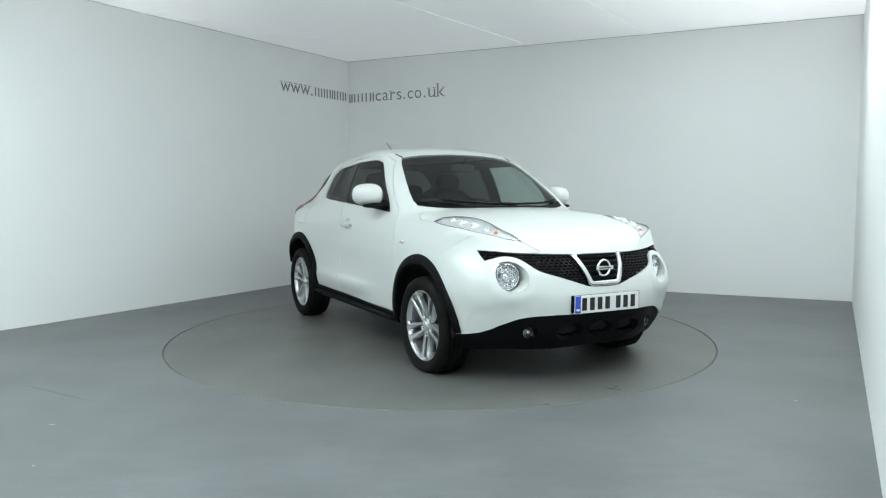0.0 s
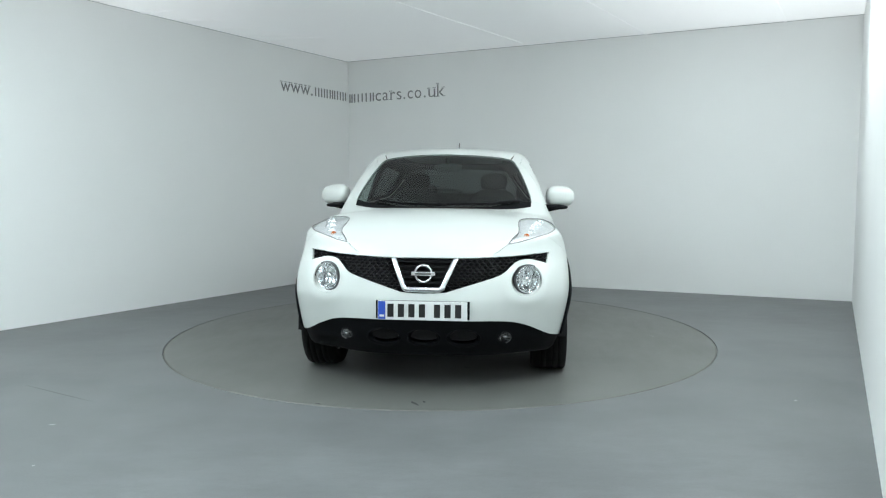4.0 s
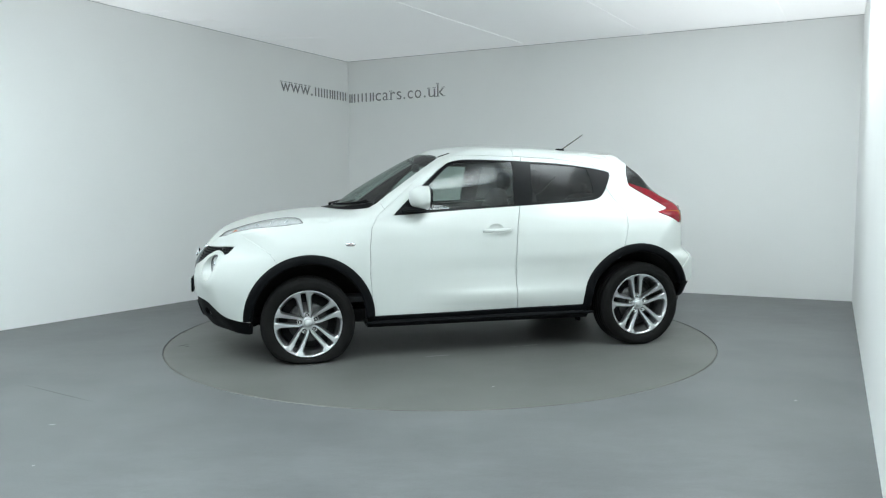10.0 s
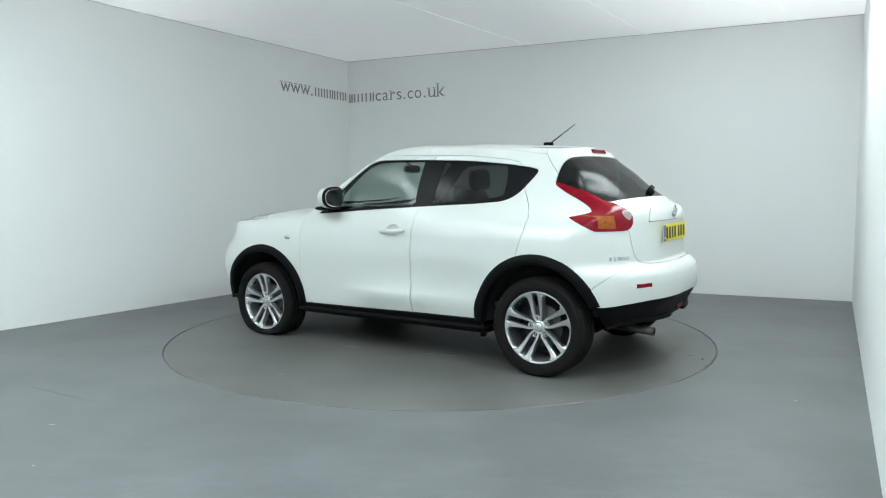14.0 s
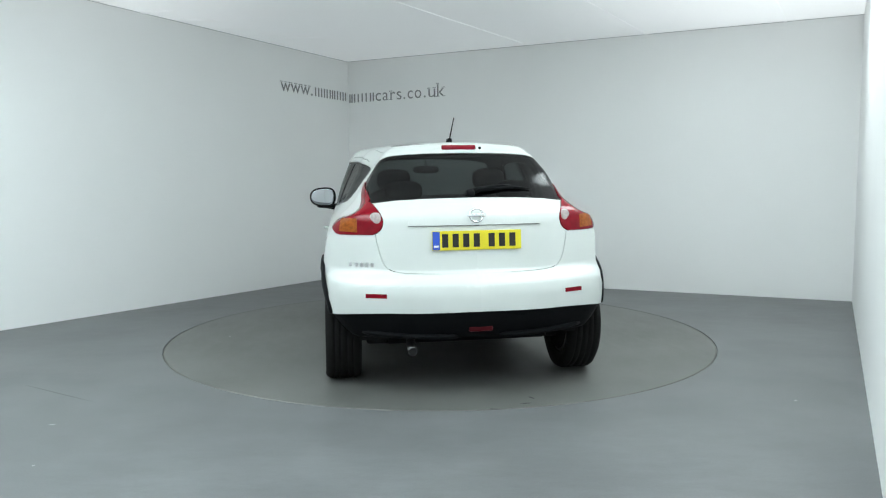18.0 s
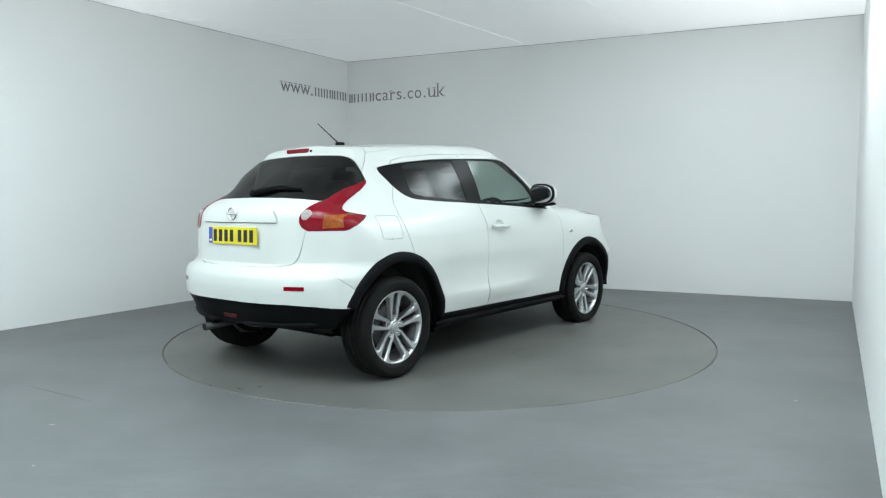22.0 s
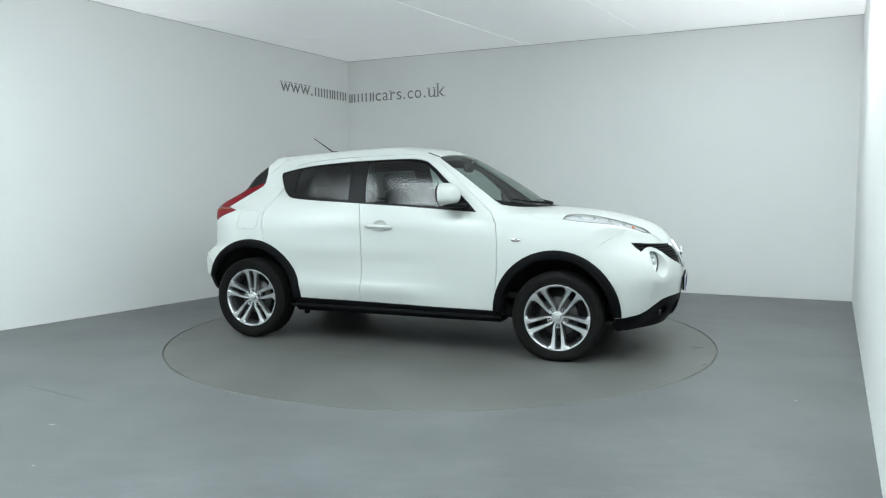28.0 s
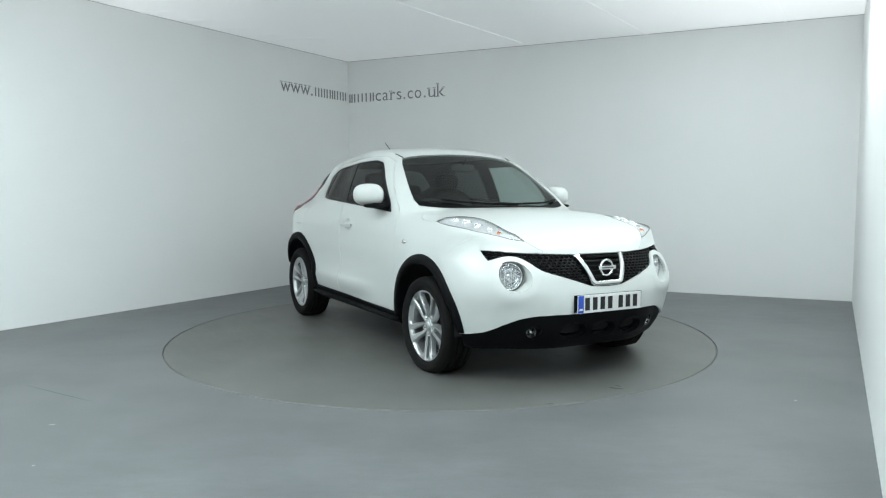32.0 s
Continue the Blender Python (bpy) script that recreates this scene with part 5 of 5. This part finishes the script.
for s in (1, -1):
    bm = bmesh.new()
    blob(bm, (0.428, s * 0.900, 1.160), (0.118, 0.113, 0.083), squash=lambda q: Vector((q.x * (1 - 0.25 * s * q.y / 0.113), q.y, q.z * (1 - 0.10 * s * q.y / 0.113))), power=2.6)
    bmesh.ops.bisect_plane(bm, geom=bm.verts[:] + bm.edges[:] + bm.faces[:], plane_co=(0.424, s * 0.9, 0), plane_no=(1, s * -0.06, 0), clear_inner=True)
    mir = on_car("door_mirror", bm, M_PAINT, "white body-coloured door mirror")
    bm = bmesh.new()
    blob(bm, (0.421, s * 0.900, 1.160), (0.016, 0.113, 0.083), power=2.6, squash=lambda q: Vector((q.x + 0.05 * s * q.y, q.y, q.z * (1 - 0.10 * s * q.y / 0.113))))
    on_car("mirror_surround", bm, M_GLOSS, parent=mir)
    bm = bmesh.new()
    blob(bm, (0.4045, s * 0.899, 1.159), (0.003, 0.099, 0.070), power=2.6, squash=lambda q: Vector((q.x + 0.05 * s * q.y - 0.03 * q.z, q.y, q.z * (1 - 0.10 * s * q.y / 0.099))))
    on_car("mirror_glass", bm, M_MIRROR, "silver mirror glass", parent=mir)
    bm = bmesh.new()
    blob(bm, (0.515, s * 0.872, 1.078), (0.085, 0.085, 0.017), power=2.4)
    tube(bm, [(0.53, s * 0.90, 1.082), (0.55, s * 0.83, 1.075), (0.565, s * 0.775, 1.068)], [0.018, 0.026, 0.034], 10)
    on_car("mirror_foot", bm, M_PLASTIC, "black mirror foot", parent=mir)
    # handle with its scooped recess
    bm = bmesh.new()
    ps, rs = [], []
    for k in range(11):
        x = 0.005 - 0.215 * k / 10
        lift = 0.012 + 0.020 * math.sin(math.pi * k / 10) ** 0.6
        ps.append((x, s * (side_y(x, 0.918) + lift), 0.915 + 0.008 * k / 10))
        rs.append(0.011 + 0.004 * math.sin(math.pi * k / 10))
    tube(bm, ps, rs, 10)
    on_car("door_handle", bm, M_PAINT, "white pull handle", parent=doors[s, "f"])
    bm = bmesh.new()
    dish = []
    for grow, sink in ((1.07, 0.0015), (0.98, 0.004), (0.80, 0.013), (0.55, 0.019), (0.25, 0.021)):
        dish.append([bm.verts.new((-0.10 + 0.058 * grow * math.cos(t), s * (side_y(-0.10 + 0.058 * grow * math.cos(t), 0.926 + 0.038 * grow * math.sin(t)) - sink), 0.926 + 0.038 * grow * math.sin(t))) for t in [2 * math.pi * k / 24 for k in range(24)]])
    for ring, mid in zip(dish, dish[1:]):
        for k in range(24):
            bm.faces.new((ring[k], ring[(k + 1) % 24], mid[(k + 1) % 24], mid[k]))
    bm.faces.new(dish[-1])
    on_car("handle_recess", recalc(bm), M_PAINT, parent=doors[s, "f"])
    bm = bmesh.new()
    lathe(bm, [(0, 0.004), (0.005, 0.003), (0.006, 0)], 12, Matrix.Translation((-0.185, s * (side_y(-0.185, 0.922) + 0.030), 0.923)) @ Matrix.Rotation(radians(-90 * s), 4, "X"))
    on_car("keyhole", recalc(bm), M_INK, parent=doors[s, "f"])
    iy = side_y(0.968, 0.838)
    bm = bmesh.new()
    blob(bm, (0.968, s * (iy + 0.002), 0.838), (0.036, 0.008, 0.016), 24, 10, 2.0)
    rep = on_car("side_repeater", bm, M_CHROME, "small oval side repeater")
    bm = bmesh.new()
    blob(bm, (0.968, s * (iy + 0.007), 0.838), (0.016, 0.006, 0.011), 16, 8, 2.0)
    on_car("bulb", bm, M_CLEARLAMP, parent=rep)
    bm = bmesh.new()
    box(bm, (0.028, 0.05, 0.07), Matrix.Translation((-0.80, s * 0.74, 0.235)), 0.006)
    on_car("jacking_bracket", bm, M_PLASTIC, smooth=False)
skin(on_car("fuel_flap", panel(sheet("fuel", 1), 0.0011), M_PAINT, "square white fuel flap"))
for s in (1, -1):
    bm = bmesh.new()
    ps = []
    for k in range(7):
        x = 0.265 - 0.085 * k / 6
        y = 0.513 + 0.022 * k / 6
        ps.append((x, s * y, top_z(x, y) + 0.002))
    tube(bm, ps, 0.0042, 6)
    on_car("roof_moulding", bm, M_GLOSS, "short black moulding at the roof corner")


# ---- wheel arches ----
def flare(arch, a0, a1, s):
    bm = bmesh.new()
    rows = []
    n = 44
    for k in range(n + 1):
        a = radians(a0 + (a1 - a0) * k / n)
        row = []
        for r, lift in ((0.455, -0.004), (0.453, 0.006), (0.447, 0.013), (0.425, 0.019), (0.402, 0.021), (0.392, 0.016), (0.388, 0.004), (0.391, -0.06)):
            x, z = arch[0] + r * math.cos(a), arch[1] + r * math.sin(a)
            xr, zr = arch[0] + 0.43 * math.cos(a), arch[1] + 0.43 * math.sin(a)
            row.append(bm.verts.new((x, s * (side_y(xr, max(zr, 0.26)) + lift), z)))
        rows.append(row)
    for a, b in zip(rows, rows[1:]):
        for k in range(len(a) - 1):
            bm.faces.new((a[k], a[k + 1], b[k + 1], b[k]))
    bm.faces.new(rows[0])
    bm.faces.new(rows[-1][::-1])
    return recalc(bm)


def liner(arch, s):
    bm = bmesh.new()
    rows = []
    for k in range(33):
        a = radians(-2 + 184 * k / 32)
        rows.append([bm.verts.new((arch[0] + 0.41 * math.cos(a), s * y, arch[1] + 0.41 * math.sin(a))) for y in (0.86 if arch is ARCH_F or k < 22 else 0.86 - 0.02 * (k - 22), 0.50)])
    for a, b in zip(rows, rows[1:]):
        bm.faces.new((a[0], a[1], b[1], b[0]))
    bm.faces.new([r[1] for r in rows])
    return recalc(bm)


for s in (1, -1):
    on_car("arch_trim", flare((1.25, 0.318), 0, 182, s), M_PLASTIC, "black plastic wheel arch trim")
    on_car("arch_trim", flare((-1.247, 0.348), -3, 161, s), M_PLASTIC, "black plastic wheel arch trim")
    on_car("wheel_liner", liner(ARCH_F, s), M_DARK)
    on_car("wheel_liner", liner(ARCH_R, s), M_DARK)


# ---- wheels ----


def wheel(x, s, z, spin):
    """An alloy wheel whose outer face points to the side s; the tyre is pressed flat where it stands."""
    base = Matrix.Translation((x, s * 0.765, z)) @ Matrix.Rotation(radians(-90 * s), 4, "X")
    turned = base @ Matrix.Rotation(radians(spin), 4, "Z")
    bm = bmesh.new()
    lathe(bm, [(0.216, 0.055), (0.220, 0.078), (0.227, 0.088), (0.234, 0.0915), (0.236, 0.086), (0.232, 0.07)], 64, base)
    rim = finish(recalc(bm), "wheel", M_ALLOY, car, "silver alloy wheel with five pairs of spokes")
    bm = bmesh.new()
    lathe(bm, [(0.200, -0.09), (0.215, -0.08), (0.205, 0.02), (0.214, 0.062)], 48, base)
    finish(recalc(bm), "barrel", M_BARREL, rim, "dull silver inner wheel barrel")
    bm = bmesh.new()
    prof = [(0.222, -0.085), (0.245, -0.104), (0.29, -0.110), (0.312, -0.099)]
    for g in (-0.055, -0.02, 0.02, 0.055):
        prof += [(0.325, g - 0.018), (0.326, g - 0.005), (0.318, g - 0.004), (0.318, g + 0.004), (0.326, g + 0.005)]
    prof += [(0.323, 0.080), (0.313, 0.098), (0.300, 0.106), (0.298, 0.108), (0.285, 0.110), (0.262, 0.108), (0.245, 0.102), (0.237, 0.093), (0.232, 0.085)]
    lathe(bm, prof, 72, base)
    give = (z - 0.236 + 0.004) / 0.09
    for v in bm.verts:
        low = z - v.co.z - 0.236
        if low > 0:      # the side wall gives under the load
            v.co.z = max(z - 0.236 - low * min(give, 1.0), 0.002)
            v.co.y += math.copysign(0.008 * low / 0.09, v.co.y - s * 0.765)
    finish(recalc(bm), "tyre", M_TYRE, rim, "black rubber tyre")
    bm = bmesh.new()
    lathe(bm, [(0, 0.0), (0.138, 0.0), (0.14, -0.004), (0.14, -0.018), (0.0, -0.018)], 40, base)
    finish(recalc(bm), "brake_disc", M_DISC_STEEL, rim, "dull steel brake disc")
    bm = bmesh.new()
    lathe(bm, [(0.046, 0.02), (0.046, 0.056), (0.040, 0.064), (0.033, 0.066), (0.031, 0.062), (0, 0.062)], 40, base)
    finish(recalc(bm), "wheel_centre", M_ALLOY, rim)
    bm = bmesh.new()
    lathe(bm, [(0.030, 0.062), (0.029, 0.070), (0.024, 0.074), (0, 0.0745)], 28, base)
    cap = finish(recalc(bm), "centre_cap", M_ALLOY, rim, "round silver centre cap")
    # Dark dish that paints the shade seen between the spokes.
    bm = bmesh.new()
    lathe(bm, [(0.0, -0.03), (0.19, -0.03), (0.2, -0.09)], 40, base)
    finish(recalc(bm), "wheel_gap_shade", M_DARK, rim)
    bm = bmesh.new()      # valve
    tube(bm, [turned @ Matrix.Rotation(radians(36), 4, "Z") @ Vector((r, 0.0, h)) for r, h in ((0.205, 0.050), (0.192, 0.074))], [0.006, 0.004], 8)
    finish(bm, "valve", M_INK_RUBBER, rim)
    for k in range(5):
        around = turned @ Matrix.Rotation(math.radians(72 * k), 4, "Z")
        for d in (-1, 1):
            bm = bmesh.new()
            rows = []
            for r, lo, hi, top in ((0.030, 0.006, 0.019, 0.058), (0.046, 0.0125, 0.031, 0.061), (0.062, 0.0155, 0.038, 0.063), (0.085, 0.0155, 0.043, 0.065), (0.13, 0.0165, 0.049, 0.069), (0.172, 0.0175, 0.055, 0.076),
                                   (0.194, 0.018, 0.061, 0.081), (0.208, 0.0175, 0.070, 0.084), (0.219, 0.015, 0.083, 0.087), (0.229, 0.012, 0.086, 0.089)):
                w = hi - lo
                rows.append([bm.verts.new(around @ Vector((r if r < 0.2 else math.sqrt(r * r - q * q), d * q, h))) for q, h in
                             ((lo, top - 0.034), (lo + 0.0015, top - 0.006), (lo + 0.16 * w, top), (lo + 0.72 * w, top + 0.001), (hi - 0.006, top - 0.006), (hi, top - 0.034))])
            for a, b in zip(rows, rows[1:]):
                for q in range(5):
                    bm.faces.new((a[q], a[q + 1], b[q + 1], b[q]))
            bm.faces.new(rows[0])
            bm.faces.new(rows[-1])
            finish(recalc(bm), "spoke", M_ALLOY, rim, smooth=False)
        at = around @ Matrix.Translation((0.058, 0, 0.0))
        bm = bmesh.new()
        lathe(bm, [(0.0205, 0.020), (0.0205, 0.058), (0.0185, 0.0625), (0.0155, 0.062), (0.0145, 0.046)], 20, at)
        finish(recalc(bm), "bolt_seat", M_ALLOY, rim)
        # Dark disc in place of the shade at the bottom of the seat.
        bm = bmesh.new()
        lathe(bm, [(0.0146, 0.048), (0.0, 0.048)], 20, at)
        finish(recalc(bm), "bolt_recess_shade", M_DARK, rim, "dark disc painting the shade in the bolt recess")
        bm = bmesh.new()
        lathe(bm, [(0.0095, 0.046), (0.0095, 0.060), (0.0065, 0.0635), (0.0, 0.064)], 6, at)
        finish(recalc(bm), "wheel_nut", M_CHROME, rim, smooth=False)
    return rim


wheel(1.265, 1, 0.279, -81)
wheel(1.265, -1, 0.307, -87)
wheel(-1.265, 1, 0.317, -83)
wheel(-1.265, -1, 0.328, 90)

# ---- cabin ----
def inside_part(name, bm, mat, label="", smooth=True):
    return on_car(name, bm, mat, label, smooth)


for x, y in ((-0.12, 0.36), (-0.12, -0.36)):
    bm = bmesh.new()
    blob(bm, (x + 0.08, y, 0.62), (0.27, 0.25, 0.09), power=3.2)
    seat = inside_part("front_seat", bm, M_CLOTH, "charcoal cloth front seat")
    bm = bmesh.new()
    blob(bm, (0, 0, 0), (0.075, 0.24, 0.31), power=3.0)
    bmesh.ops.transform(bm, matrix=Matrix.Translation((x - 0.30, y, 0.92)) @ Matrix.Rotation(radians(-17), 4, "Y"), verts=bm.verts)
    on_car("backrest", bm, M_CLOTH, parent=seat)
    bm = bmesh.new()
    blob(bm, (x - 0.43, y, 1.285), (0.045, 0.125, 0.082), power=2.8)
    on_car("headrest", bm, M_CLOTH, parent=seat)
    bm = bmesh.new()
    for d in (-0.05, 0.05):
        tube(bm, [(x - 0.405, y + d, 1.19), (x - 0.425, y + d, 1.25)], 0.006, 8)
    on_car("headrest_posts", bm, M_STEEL, parent=seat)
bm = bmesh.new()
blob(bm, (-0.95, 0, 0.62), (0.24, 0.60, 0.10), power=4)
bench = inside_part("rear_seat", bm, M_CLOTH, "charcoal cloth rear bench")
bm = bmesh.new()
blob(bm, (0, 0, 0), (0.07, 0.60, 0.28), power=5)
bmesh.ops.transform(bm, matrix=Matrix.Translation((-1.20, 0, 0.90)) @ Matrix.Rotation(radians(-20), 4, "Y"), verts=bm.verts)
on_car("backrest", bm, M_CLOTH, parent=bench)
for y in (-0.36, 0.36):
    bm = bmesh.new()
    blob(bm, (-1.30, y, 1.20), (0.04, 0.12, 0.065), power=2.8)
    on_car("headrest", bm, M_CLOTH, parent=bench)
bm = bmesh.new()
blob(bm, (0.80, 0, 0.90), (0.26, 0.66, 0.11), power=4)
dash = inside_part("dashboard", bm, M_TRIM, "dark grey dashboard")
bm = bmesh.new()
blob(bm, (0.58, -0.36, 1.00), (0.10, 0.17, 0.045), power=2.6)
on_car("binnacle", bm, M_TRIM, parent=dash)
bm = bmesh.new()
ringp = [Matrix.Translation((0.40, -0.36, 0.96)) @ Matrix.Rotation(radians(-65), 4, "Y") @ Vector((0.18 * math.cos(2 * math.pi * k / 32), 0.18 * math.sin(2 * math.pi * k / 32), 0)) for k in range(33)]
tube(bm, ringp, 0.015, 8, cap=False)
for a in (0, 120, 240):
    tube(bm, [Matrix.Translation((0.40, -0.36, 0.96)) @ Matrix.Rotation(radians(-65), 4, "Y") @ Vector((r * math.cos(radians(a + 60)), r * math.sin(radians(a + 60)), -0.01)) for r in (0.02, 0.18)], 0.018, 8)
blob(bm, (0.415, -0.36, 0.95), (0.03, 0.06, 0.06))
inside_part("steering_wheel", bm, M_TRIM, "dark steering wheel")
bm = bmesh.new()
blob(bm, (0.335, 0.0, 1.385), (0.018, 0.115, 0.034), power=3)
tube(bm, [(0.34, 0, 1.41), (0.40, 0, 1.455)], 0.010, 8)
inside_part("rear_view_mirror", bm, M_TRIM, "dark interior mirror")
bm = bmesh.new()
blob(bm, (-0.55, 0, 1.49), (0.75, 0.44, 0.018), power=5)
inside_part("headlining", bm, material("grey_headlining", (0.30, 0.30, 0.29), 0.9), "pale grey roof lining")
bm = bmesh.new()
box(bm, (2.6, 1.36, 0.04), Matrix.Translation((-0.3, 0, 0.42)))
inside_part("cabin_floor", bm, M_TRIM, smooth=False)
bm = bmesh.new()
box(bm, (3.0, 1.25, 0.10), Matrix.Translation((0.06, 0, 0.29)), 0.02)
inside_part("chassis", bm, M_DARK, "dark underside", smooth=False)
bm = bmesh.new()
for x in (1.265, -1.265):
    tube(bm, [(x, -0.68, 0.30), (x, 0.68, 0.30)], 0.035, 10)
finish(bm, "axles", M_DARK, car)
form.free()


def motions():
    for thing, off in ((turntable, None), (car, CAR_AT)):
        rows = []
        for t, a in TURN:
            at = TABLE if off else DISC
            m = pose(at.x, at.y, 0, 0, 0, a)
            rows.append((t, m @ Matrix.Translation(off) if off else m))
        walk(thing, rows)


motions()
